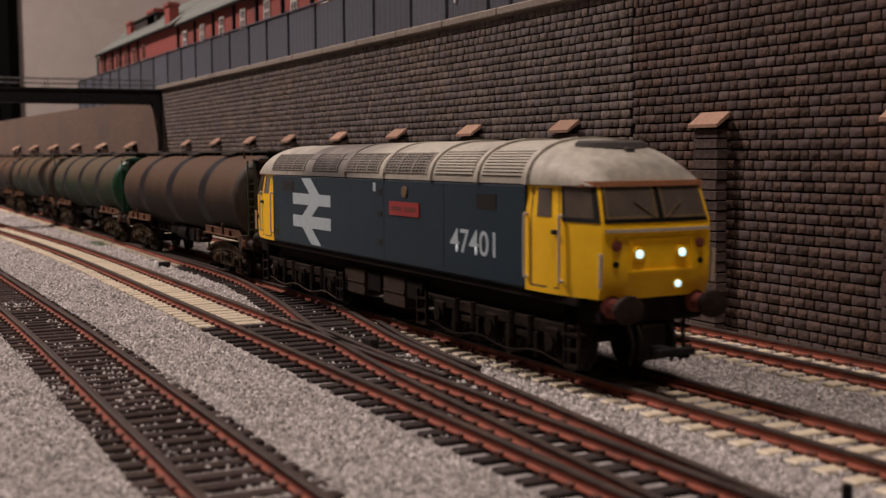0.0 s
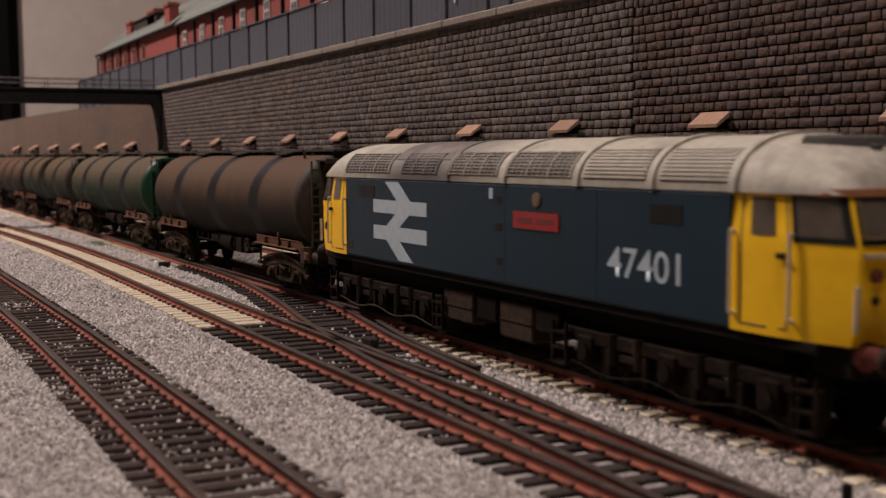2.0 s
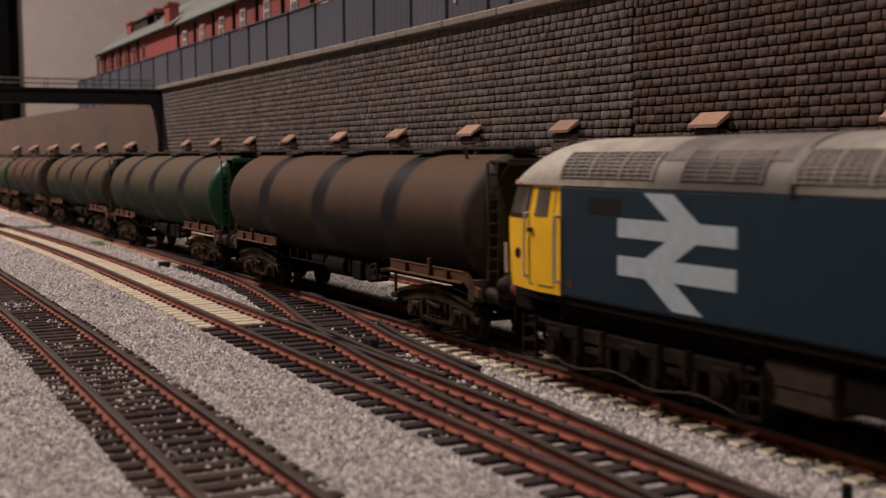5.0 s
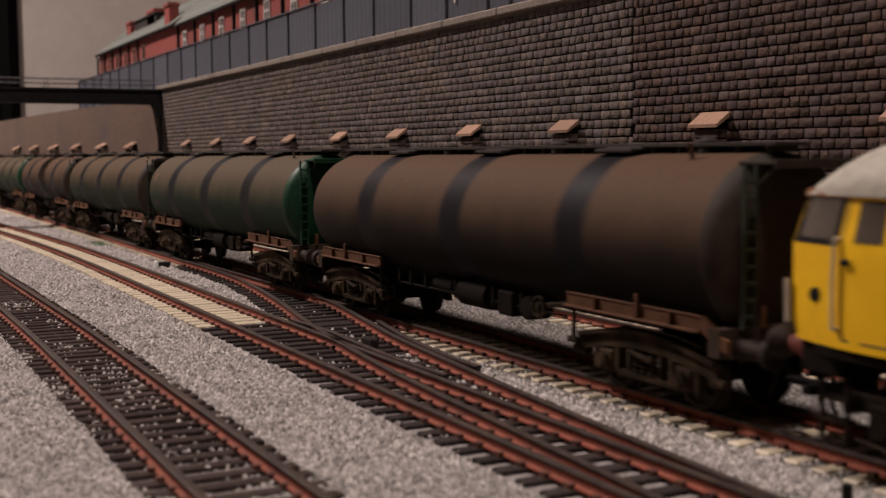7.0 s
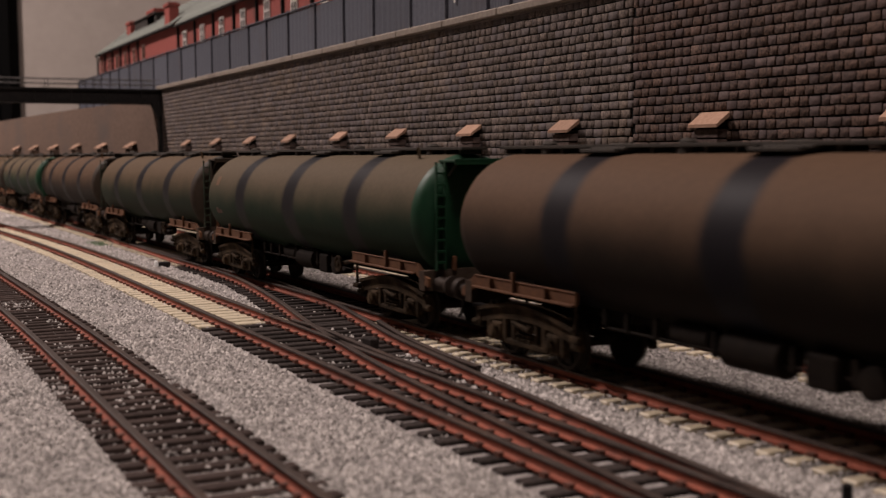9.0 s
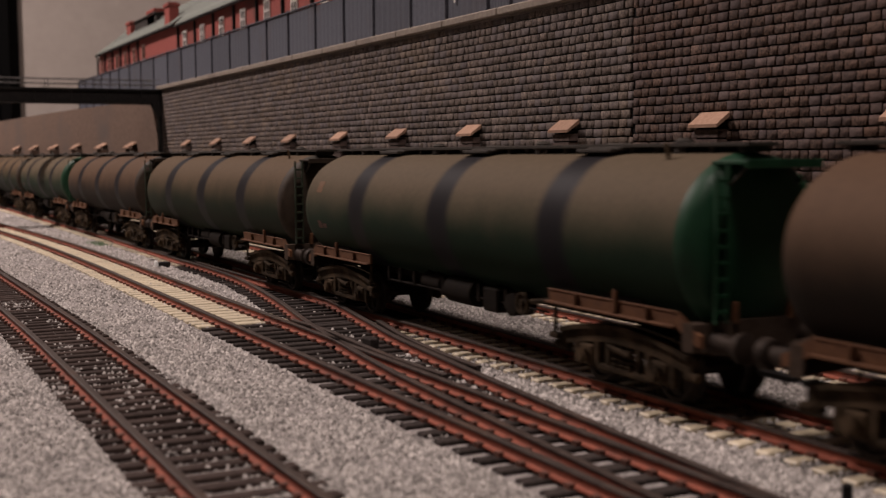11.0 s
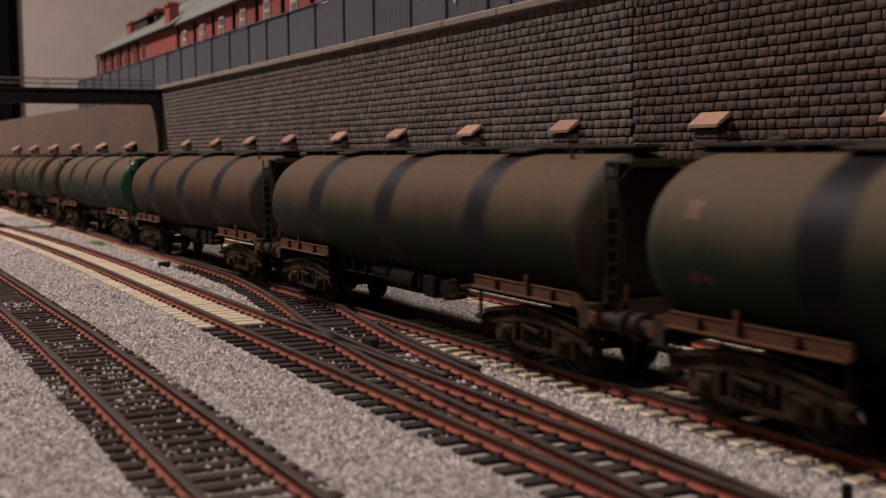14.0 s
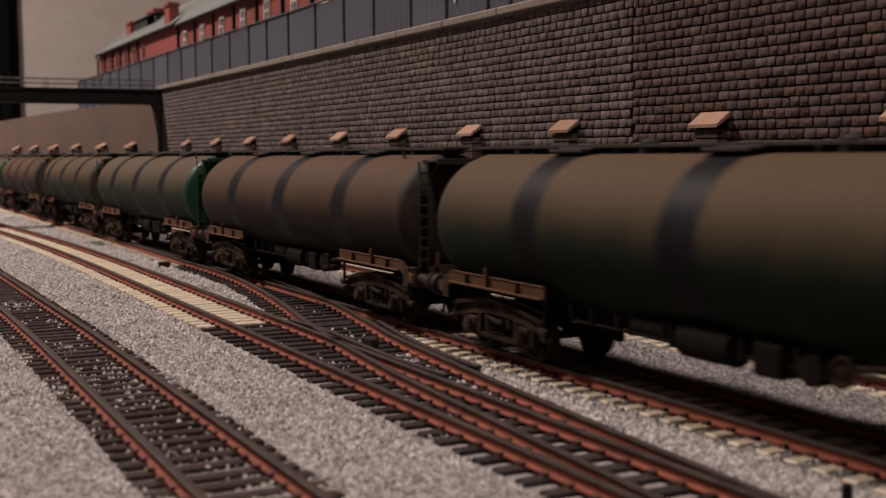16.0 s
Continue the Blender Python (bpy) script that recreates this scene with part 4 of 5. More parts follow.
        for y, z, r in ((-6.1, 29.2, 1.1), (5.5, 29.2, 1.1), (4.5, 22.2, 0.95)):
            bm = bmesh.new()
            x = cab_point(1.5 + y / 29.2, z).x
            lathe(bm, [(x - 0.2, r + 0.5), (x + 0.5, r + 0.5), (x + 0.6, r)], 20, "x", (0, y, z))
            ring = part("lamp_rim", turn(bm), YELLOW, cab)
            bm = bmesh.new()
            lathe(bm, [(x + 0.3, r * 0.98), (x + 0.75, r * 0.8), (x + 0.95, r * 0.4)], 20, "x", (0, y, z))
            part("headlight", turn(bm), LIGHT_WHITE if front else CAB_GLASS, ring, "glowing white headlight" if front else "unlit tail lamp", smooth=True)
        for y in (-11.3, 11.3):
            bm = bmesh.new()
            x = cab_point(1.5 + y / 29.2, 30).x
            lathe(bm, [(x - 0.2, 1.2), (x + 0.5, 1.1), (x + 0.6, 0.8)], 14, "x", (0, y, 31))
            part("tail_lamp", turn(bm), BUFFER_RED, cab, "dull red tail lamp")
            bm = bmesh.new()
            lathe(bm, [(x - 0.2, 0.7), (x + 0.35, 0.7)], 12, "x", (0, y * 1.02, 27))
            part("jumper_socket", turn(bm), GIRDER, cab)
        for s in (-1, 1):
            bm = bmesh.new()
            p = [cab_point(1.5 + s * 0.05, 37.0, 0.5), cab_point(1.5 + s * 0.22, 40.6, 0.5)]
            tube(bm, p[0], p[1], 0.18, 5)
            part("wiper", turn(bm), BRASS, cab)
        # buffer beam and buffers
        bm = bmesh.new()
        box(bm, 108, 117.6, -14, 14, 13.6, 19.3, 0.5)
        box(bm, 115.5, 118.4, -3.2, 3.2, 5.0, 13.0, 0.4)
        beam = part("buffer_beam", turn(bm), UNDER, th, "grimy black buffer beam")
        for y in (-11.4, 11.4):
            bm = bmesh.new()
            lathe(bm, [(116.5, 2.6), (118.4, 2.6), (118.6, 1.9), (121.6, 1.7)], 16, "x", (0, y, 17.6))
            stock = part("buffer", turn(bm), BUFFER_RED, beam, "faded red buffer stock", smooth=True)
            bm = bmesh.new()
            prof = [(121.5, 1.4), (123.2, 2.9), (124.2, 3.2), (124.8, 3.0), (125.2, 1.4)]
            lathe(bm, prof, 22, "x", (0, y, 17.6))
            for v in bm.verts:
                v.co.y = y + (v.co.y - y) * 1.25
            part("buffer_head", turn(bm), BUFFER, beam, "brown oval buffer head", smooth=True)
        for y in (-7, -4.5, 4.5, 7):
            bm = bmesh.new()
            pipe(bm, [(118 + 1.8 * math.sin(k * 0.6), y, 13 - k * 1.7) for k in range(6)], 0.45)
            part("brake_pipe", turn(bm), UNDER, beam)
        bm = bmesh.new()
        box(bm, 118.2, 125, -1.6, 1.6, 7.2, 8.4, 0.2)
        box(bm, 124, 126.5, -5, 5, 7.0, 8.6, 0.2)
        part("coupling", turn(bm), GIRDER, beam, "black tension-lock coupling bar")
    # roof
    xs = [-115.7 + 22.7 * (i / 12) ** 0.55 for i in range(13)] + [-85 + 10 * i for i in range(18)] + [93.0 + 22.7 * (1 - ((12 - i) / 12) ** 1) for i in range(13)]
    xs = sorted(set(round(x, 3) for x in [-x for x in xs if x > 90] + [x for x in xs if abs(x) <= 90] + [x for x in xs if x > 90]))
    bm = bmesh.new()
    A = [i / 30 for i in range(31)]
    vs = grid(bm, [[roof_point(x, a) for a in A] for x in xs])
    bm.faces.new(vs[0])
    bm.faces.new(vs[-1])
    for r, s in zip(vs, vs[1:]):
        bm.faces.new((r[0], s[0], s[-1], r[-1]))
    roof = part("roof", bm, ROOF_GREY, th, "pale grey weathered roof", smooth=True)
    for lo, hi, m in ((-57, -20, ROOF_SOOT),):
        bm = bmesh.new()
        roof_panel(bm, lo, hi, 0.17, 0.83, 0.18, 4, 18)
        part("exhaust_panel", bm, m, roof, "soot-stained roof panel", smooth=True)
    for x0, x1 in ((-19, 9), (12, 40)):
        bm = bmesh.new()
        roof_panel(bm, x0, x1, 0.24, 0.76, 0.3, 4, 16)
        part("roof_hatch", bm, ROOF_GREY, roof, "pale removable roof hatch", smooth=True)
    for x in (-20, 10, 41):
        bm = bmesh.new()
        roof_panel(bm, x - 0.6, x + 0.6, 0.02, 0.98, 0.55, 1, 24)
        part("roof_rib", bm, ROOF_GREY, roof, smooth=True)
    for x in (41.5, 68, 92):
        bm = bmesh.new()
        roof_panel(bm, x - 1.0, x + 1.0, 0.02, 0.98, 0.6, 1, 24)
        part("roof_rib", bm, ROOF_GREY, roof, smooth=True)
    for side in (0, 1):
        f = (lambda a: a) if side == 0 else (lambda a: 1 - a)
        for x0, x1, kind in ((-91, -58, 0), (-49, -27, 1), (-19, 6, 0), (11, 39, 0)):
            bm = bmesh.new()
            roof_panel(bm, x0, x1, f(0.045), f(0.235), 0.10, 4, 6)
            g = part("grille", bm, GRILLE_DARK, roof, "dark roof grille")
            bm = bmesh.new()
            for k in range(8):
                a = 0.048 + k * 0.0255
                roof_panel(bm, x0, x1, f(a), f(a + 0.006), 0.34, 4, 1)
            for k in range(13):
                x = x0 + (x1 - x0) * k / 12
                w = 0.35 if k % 4 == 0 else 0.14
                roof_panel(bm, x - w, x + w, f(0.045), f(0.235), 0.42 if k % 4 == 0 else 0.28, 1, 5)
            part("grille_bar", bm, GRILLE_BAR if kind == 0 else ROOF_SOOT, g)
        for x0, x1 in ((44, 66), (70.5, 91)):
            bm = bmesh.new()
            roof_panel(bm, x0, x1, f(0.045), f(0.27), 0.08, 4, 6)
            g = part("grille", bm, ROOF_SOOT, roof, "pale louvred roof grille")
            bm = bmesh.new()
            for k in range(9):
                a = 0.05 + k * 0.0242
                roof_panel(bm, x0, x1, f(a), f(a + 0.013), 0.45, 4, 1)
            part("louvre", bm, ROOF_GREY, g)
        bm = bmesh.new()
        box(bm, -112, 113, -18.0 if side == 0 else 17.3, -17.3 if side == 0 else 18.0, 43.7, 44.5, 0.15)
        for v in bm.verts:
            v.co.y *= roof_w(v.co.x) / 17.7
        part("cantrail", bm, ROOF_LINE, roof, "rust-brown strip along the roof edge")
    bm = bmesh.new()
    for k in range(3):
        box(bm, -40 + k * 5, -37 + k * 5, -3, 3, 54.2, 55.2, 0.2)
    part("exhaust_port", bm, GIRDER, roof, "black exhaust ports")
    for s in (-1, 1):
        bm = bmesh.new()
        pts = [Vector((s * (99 + 7 * math.cos(a)), 8.5 * math.sin(a), 52.3 + 1.6 * math.cos(a) * 0)) for a in np.linspace(-1.4, 1.4, 11)]
        pipe(bm, pts, 1.9, 8, (0, 0, 1))
        part("roof_ventilator", bm, GRILLE_DARK, roof, "grey cab roof ventilator ridge", smooth=True)
        bm = bmesh.new()
        box(bm, s * 107.5 - 1.6, s * 107.5 + 1.6, -1.3, 1.3, 49.5, 52.6, 0.4)
        part("horn_cover", bm, GRILLE_DARK, roof)
    # body side details
    for s in (-1, 1):
        def plate(name, x0, x1, z0, z1, m, lab, th_=0.12, bev=0.0):
            bm = bmesh.new()
            ya, yb = s * 17.55, s * (17.6 + th_)
            box(bm, x0, x1, min(ya, yb), max(ya, yb), z0, z1, bev)
            return part(name, bm, m, body, lab)
        plate("side_window", 67.7, 77.8, 37.4, 41.2, BLACK, "dark side window")
        plate("side_window", -80.4, -68.6, 38.4, 41.8, BLACK, "dark side window")
        plate("nameplate", 14.5, 34.4, 33.6, 37.6, RED_PLATE, "small red nameplate", 0.3)
        plate("lettering_bar", 16.5, 23.0, 35.0, 36.2, BUFFER_RED, "", 0.36)
        plate("lettering_bar", 25.0, 32.5, 35.0, 36.2, BUFFER_RED, "", 0.36)
        bm = bmesh.new()
        lathe(bm, [(17.5, 1.7), (17.95, 1.7), (18.05, 1.2)], 16, "y", (24.9, 0, 40.5))
        if s < 0:
            bm.transform(Matrix.Diagonal((1, -1, 1, 1)))
        part("crest", bm, BRASS, body, "small brass crest")
        plate("data_panel", 2.4, 4.2, 40.2, 42.8, WHITE_DECAL, "white data panel")
        plate("data_panel", -89.0, -86.0, 21.5, 24.0, BATTERY, "")
        for z in (40.0, 33.4, 25.0):
            plate("vent", 5.6, 8.6, z - 0.9, z + 0.9, BLACK, "small dark vent")
        plate("panel_seam", -46.2, -46.0, 20.2, 43.4, BLACK, "", 0.04)
        plate("panel_seam", 10.0, 10.2, 20.2, 43.4, BLACK, "", 0.04)
        plate("panel_seam", 49.0, 49.2, 20.2, 43.4, BLACK, "", 0.04)
        # large white double-barred emblem
        bm = bmesh.new()
        def strip(pts):
            a = [bm.verts.new((x, s * 17.70, z)) for x, z in pts]
            b = [bm.verts.new((x, s * 17.55, z)) for x, z in pts]
            bm.faces.new(a)
            bm.faces.new(b)
            k = len(pts)
            for i in range(k):
                bm.faces.new((a[i], a[(i + 1) % k], b[(i + 1) % k], b[i]))
        strip([(-69.4, 33.9), (-33.0, 33.9), (-33.0, 37.8), (-69.4, 37.8)])
        strip([(-69.4, 26.0), (-33.0, 26.0), (-33.0, 30.1), (-69.4, 30.1)])
        strip([(-60.5, 43.2), (-51.5, 43.2), (-43.4, 37.8), (-52.4, 37.8)])
        strip([(-44.2, 33.9), (-53.4, 33.9), (-60.0, 30.1), (-50.8, 30.1)])
        strip([(-60.0, 26.0), (-51.0, 26.0), (-42.3, 20.4), (-51.3, 20.4)])
        part("emblem", bm, WHITE_DECAL, body, "large white emblem of bars and arrows")
    digits("47401", 53.1, 25.5, 6.4, 24.2, body, WHITE_DECAL)
    # underframe between the bogies
    bm = bmesh.new()
    box(bm, -100, 100, -12.5, 12.5, 13.5, 19.3)
    box(bm, -112, 112, -16.6, 16.6, 17.2, 19.25, 0.3)
    under = part("underframe", bm, UNDER, th, "grimy black underframe")
    for x0, x1, z0, m in ((-29, -12, 6.4, BATTERY), (2, 18, 5.6, BATTERY), (-10, 0.5, 8.5, UNDER), (19, 30, 9, UNDER)):
        for s in (-1, 1):
            bm = bmesh.new()
            y0, y1 = (-14.6, -3) if s < 0 else (3, 14.6)
            box(bm, x0, x1, y0, y1, z0, 14.8, 0.5)
            if m is BATTERY:
                ym = -14.9 if s < 0 else 14.6
                box(bm, x0 + 0.6, x1 - 0.6, ym, ym + 0.3, (z0 + 14.8) / 2 - 0.2, (z0 + 14.8) / 2 + 0.2)
            part("equipment_box", bm, m, under, "dusty brown battery box" if m is BATTERY else "")
    # bogies
    for s in (-1, 1):
        bg = new("bogie")
        bg.empty_display_size = 0.01
        bg.parent = th
        bg.matrix_basis = at_mm(s * 69.5, 0, 0)
        tagged(bg, "six-wheeled dirty brown bogie")
        bm = bmesh.new()
        for side in (-1, 1):
            y0, y1 = (-14.4, -12.2) if side < 0 else (12.2, 14.4)
            box(bm, -38, 38, y0, y1, 9.0, 12.2, 0.4)
            for x in (-29, 0, 29):
                box(bm, x - 3.2, x + 3.2, y0 - 0.6 * (side < 0), y1 + 0.6 * (side > 0), 4.4, 11.0, 0.6)
                tube(bm, (x, side * 14.2, 7.4), (x, side * 15.6, 7.4), 1.9, 12)
            for x in (-14.5, 14.5):
                box(bm, x - 7.5, x + 7.5, y0 + 0.3, y1 - 0.3, 6.6, 8.4, 0.3)
                for k in (-4.5, 4.5):
                    tube(bm, (x + k, side * 13.6, 5.6), (x + k, side * 13.6, 12.5), 1.5, 8)
            for x in (-21, -8, 8, 21, 36):
                box(bm, x - 1.2, x + 1.2, y0, y1, 2.6, 9.0, 0.3)
        box(bm, -30, 30, -11, 11, 8.5, 13.6)
        part("bogie_frame", bm, BOGIE, bg)
        for side in (-1, 1):
            bm = bmesh.new()
            pipe(bm, [(-34 + k * 68 / 14, side * 15.0, 4.6 - 1.6 * math.sin(k / 14 * math.pi * 2.4) ** 2) for k in range(15)], 0.25)
            part("brake_rigging", bm, BOGIE if s > 0 else BATTERY, bg, "thin dusty brake pipe")
        for e in (-1, 1):
            for side in (-1, 1):
                bm = bmesh.new()
                for z in (3.0, 6.6, 10.2):
                    box(bm, e * 38.5 - 3, e * 38.5 + 3, side * 14.6 - 1.2, side * 14.6 + 1.2, z, z + 0.6)
                for k in (-2.8, 2.8):
                    box(bm, e * 38.5 + k - 0.3, e * 38.5 + k + 0.3, side * 14.6 - 1.1, side * 14.6 - 0.3, 3.0, 13)
                part("step_ladder", bm, BOGIE, bg)
        for x in (-29, 0, 29):
            WHEELS.append((wheelset(bg, x, 7.5), x, 7.5))
    return th


# ---- tank wagon ----
TANK_R, TANK_Z = 18.4, 33.0


def arch(x):
    """The height of a wagon bogie's side frame over its middle line."""
    return 14.4 - 3.0 * (abs(x) / 23.0) ** 1.8


def wagon_bogie(th, s):
    """A cast bogie: two arched side frames with axle boxes and spring nests, a bolster and two wheelsets."""
    bg = new("bogie")
    bg.empty_display_size = 0.01
    bg.parent = th
    bg.matrix_basis = at_mm(s * 78, 0, 0)
    tagged(bg, "four-wheeled dusty brown bogie with arched side frames")
    for side in (-1, 1):
        ya, yb = side * 11.6, side * 13.6
        y0, y1 = min(ya, yb), max(ya, yb)
        bm = bmesh.new()
        xs = [-23 + 46 * i / 18 for i in range(19)]
        # arched top flange standing out from a thinner web
        for out, thick, drop in ((0.9, 1.0, 0.0), (0.0, 3.1, 0.9)):
            za = [(x, arch(x) - drop) for x in xs]
            for (xa, z0), (xb, z1) in zip(za, za[1:]):
                vs = [bm.verts.new((x, y, z)) for x, z in ((xa, z0), (xb, z1), (xb, z1 - thick), (xa, z0 - thick)) for y in (y0 - out, y1 + out)]
                for q in ((0, 2, 4, 6), (1, 7, 5, 3), (0, 1, 3, 2), (4, 5, 7, 6), (0, 6, 7, 1), (2, 3, 5, 4)):
                    bm.faces.new([vs[i] for i in q])
        for x in (-9.2, -17.2, 9.2, 17.2):
            box(bm, x - 0.9, x + 0.9, y0, y1, 3.9, arch(x) - 3.0, 0.3)
        box(bm, -9.5, 9.5, y0 + 0.1, y1 - 0.1, 3.6, 5.2, 0.4)
        for x in (-5.4, 5.4):
            box(bm, x - 0.8, x + 0.8, y0 + 0.2, y1 - 0.2, 4.9, 11.0, 0.2)
        part("side_frame", bm, BOGIE_DUSTY, bg, "arched cast side frame")
        for x in (-13.2, 13.2):
            bm = bmesh.new()
            box(bm, x - 2.9, x + 2.9, y0 - 0.3, y1 + 0.3, 4.0, 9.0, 0.7)
            tube(bm, (x, side * 13.5, 6.3), (x, side * 15.2, 6.3), 1.8, 14)
            tube(bm, (x, side * 15.1, 6.3), (x, side * 15.5, 6.3), 1.1, 10)
            part("axle_box", bm, BOGIE_DUSTY, bg)
        for x in (-2.6, 0.0, 2.6):
            bm = bmesh.new()
            for k in range(5):
                lathe(bm, [(5.2 + k * 1.15, 0.7), (5.4 + k * 1.15, 1.2), (5.9 + k * 1.15, 1.2), (6.1 + k * 1.15, 0.7)], 10, "z", (x, side * 12.7, 0))
            part("coil_spring", bm, BOGIE_DUSTY, bg)
        for e in (-1, 1):
            bm = bmesh.new()
            box(bm, e * 22.5 - 1.8, e * 22.5 + 1.8, y0 - 0.2, y1 + 0.2, 6.2, 11.2, 0.6)
            tube(bm, (e * 22.5, side * 13.2, 7.6), (e * 25.4, side * 13.2, 7.2), 1.0, 8)
            part("brake_block", bm, BOGIE_DUSTY, bg)
        bm = bmesh.new()
        tube(bm, (-4, side * 14.2, 9.6), (4.5, side * 14.6, 8.6), 0.6, 6)
        part("damper", bm, BOGIE_DUSTY, bg)
    bm = bmesh.new()
    box(bm, -4.5, 4.5, -11.4, 11.4, 9.0, 13.6, 0.3)
    part("bolster", bm, UNDER, bg)
    for x in (-13.2, 13.2):
        WHEELS.append((wheelset(bg, x, 6.3), x, 6.3))


def tank_wagon(skin, end_mat, label, marks=False):
    th = empty("tank_wagon", label, "tank wagon", group="tank wagons of the train")
    bm = bmesh.new()
    prof = [(-110.2, 0.5), (-110.0, 5), (-109.4, 10), (-108.0, 13.6), (-105.6, 16.2), (-102.5, 17.7), (-98.8, TANK_R)]
    prof += [(-60, TANK_R), (-20, TANK_R), (20, TANK_R), (60, TANK_R), (101.5, TANK_R)]
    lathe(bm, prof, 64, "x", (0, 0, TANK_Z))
    tank = part("tank", bm, skin, th, "rounded barrel with brown road dust, shade painted into its lower half, and dark oil stains", smooth=True)
    bm = bmesh.new()
    prof = [(101.52, TANK_R), (103.2, TANK_R - 0.25), (104.6, TANK_R - 1.0), (105.6, TANK_R - 2.3), (106.6, TANK_R - 6), (107.4, TANK_R - 11), (107.7, 0.5)]
    lathe(bm, prof, 64, "x", (0, 0, TANK_Z))
    part("tank_end", bm, end_mat, tank, "dished tank end", smooth=True)
    # walkway, filler hatches and valves
    bm = bmesh.new()
    box(bm, -106, 106, -4.2, 4.2, 52.4, 53.2, 0.1)
    for k in range(24):
        x = -103.5 + k * 9
        box(bm, x - 0.5, x + 0.5, -3.5, 3.5, 51.2, 52.6)
    walkw = part("walkway", bm, WALKWAY, th, "dark plank walkway on top")
    for x in BANDS:
        bm = bmesh.new()
        box(bm, x - 7.0, x + 7.0, -6.6, 6.6, 51.3, 52.2, 0.2)
        box(bm, x - 4.5, x + 9.0, -5.2, 5.2, 51.8, 52.6, 0.2)
        lathe(bm, [(51.0, 3.4), (53.0, 3.4), (53.5, 2.6)], 16, "z", (x + 1.0, 0, 0))
        part("filler_hatch", bm, WALKWAY, walkw, "black oily filler hatch")
    for x in (-84, -30, 28, 84):
        bm = bmesh.new()
        lathe(bm, [(51.0, 2.0), (53.6, 2.0), (54.3, 1.1)], 12, "z", (x, -2, 0))
        part("valve", bm, WALKWAY, walkw)
    bm = bmesh.new()
    tube(bm, (86, -7.5, 50.0), (86, -8.2, 53.2), 0.5, 8)
    part("lifting_eye", bm, skin, tank)
    # platform over the ladder head
    bm = bmesh.new()
    box(bm, 102.0, 112.0, -9.6, 9.6, 48.9, 49.6, 0.1)
    box(bm, 111.4, 112.0, -9.6, 9.6, 48.2, 49.9, 0.1)
    plat = part("end_platform", bm, end_mat, th, "thin platform at the ladder head")
    for y in (-8.5, 8.5):
        bm = bmesh.new()
        tube(bm, (111.4, y, 48.9), (106.4, y, 45.0), 0.35, 6)
        part("platform_brace", bm, WALKWAY, plat)
    # ladder on the front end
    lad = end_mat if marks else GREEN_DULL
    for y in (-13.6, -10.9):
        bm = bmesh.new()
        box(bm, 107.9, 108.7, y - 0.25, y + 0.25, 18.6, 49.0)
        part("ladder_rail", bm, lad, th)
    for k in range(9):
        bm = bmesh.new()
        box(bm, 107.8, 109.0, -13.5, -11.0, 20.6 + k * 3.12, 21.2 + k * 3.12)
        part("ladder_rung", bm, lad, th)
    # frame ends
    for s in (-1, 1):
        for side in (-1, 1):
            bm = bmesh.new()
            xa, xb = sorted((s * 52, s * 99))
            y = side * 15.0
            box(bm, xa, xb, y - 0.45, y + 0.45, 17.2, 20.0, 0.1)
            box(bm, xa, xb, min(y, y + side * 1.7), max(y, y + side * 1.7), 16.9, 17.4, 0.1)
            box(bm, xa, xb, min(y, y + side * 0.7), max(y, y + side * 0.7), 19.8, 20.2, 0.1)
            # the end of the sole drops and turns in towards the buffer beam
            pts = [(99, 16.9, 20.1), (104.6, 14.2, 16.8), (106.2, 13.8, 16.2)]
            for (x0, za, zb), (x1, zc, zd) in zip(pts, pts[1:]):
                vs = [bm.verts.new((s * x, y + o, z)) for x, z in ((x0, za), (x1, zc), (x1, zd), (x0, zb)) for o in (-0.5, 0.5)]
                for q in ((0, 2, 4, 6), (1, 7, 5, 3), (0, 1, 3, 2), (4, 5, 7, 6), (0, 6, 7, 1), (2, 3, 5, 4)):
                    bm.faces.new([vs[i] for i in q])
            sole = part("solebar", bm, SOLEBAR, th, "rusty brown solebar with a lower flange")
            for bx, zt, w in ((79, 22.4, 0.55),):
                bm = bmesh.new()
                box(bm, s * bx - w, s * bx + w, side * 15.9 - 0.4, side * 15.9 + 0.4, 16.8, zt, 0.15)
                part("bracket", bm, SOLEBAR, sole)
            for gx in (64, 90):
                bm = bmesh.new()
                box(bm, s * gx - 0.3, s * gx + 0.3, min(y, y + side * 1.4), max(y, y + side * 1.0), 17.3, 19.9)
                part("gusset", bm, SOLEBAR, sole)
            bm = bmesh.new()
            tube(bm, (s * 53.5, side * 14.4, 16.8), (s * 53.5, side * 14.4, 9.6), 0.5, 6)
            box(bm, s * 53.5 - 2.0, s * 53.5 + 2.0, side * 14.4 - 0.8, side * 14.4 + 0.8, 8.6, 10.0, 0.3)
            part("brake_hanger", bm, BOGIE_DUSTY, sole)
        bm = bmesh.new()
        n = 14
        rows = []
        for z in (12.6, 18.2):
            rows.append([(s * (104.2 + 2.6 * math.cos(math.pi * (i / n - 0.5)) ** 0.5), 15.6 * (2 * i / n - 1), z + (0.6 if z > 15 else 0) * math.cos(math.pi * (i / n - 0.5))) for i in range(n + 1)])
        slab(bm, rows, (-s * 3.2, 0, 0))
        beam = part("headstock", bm, BATTERY, th, "rounded rusty brown headstock")
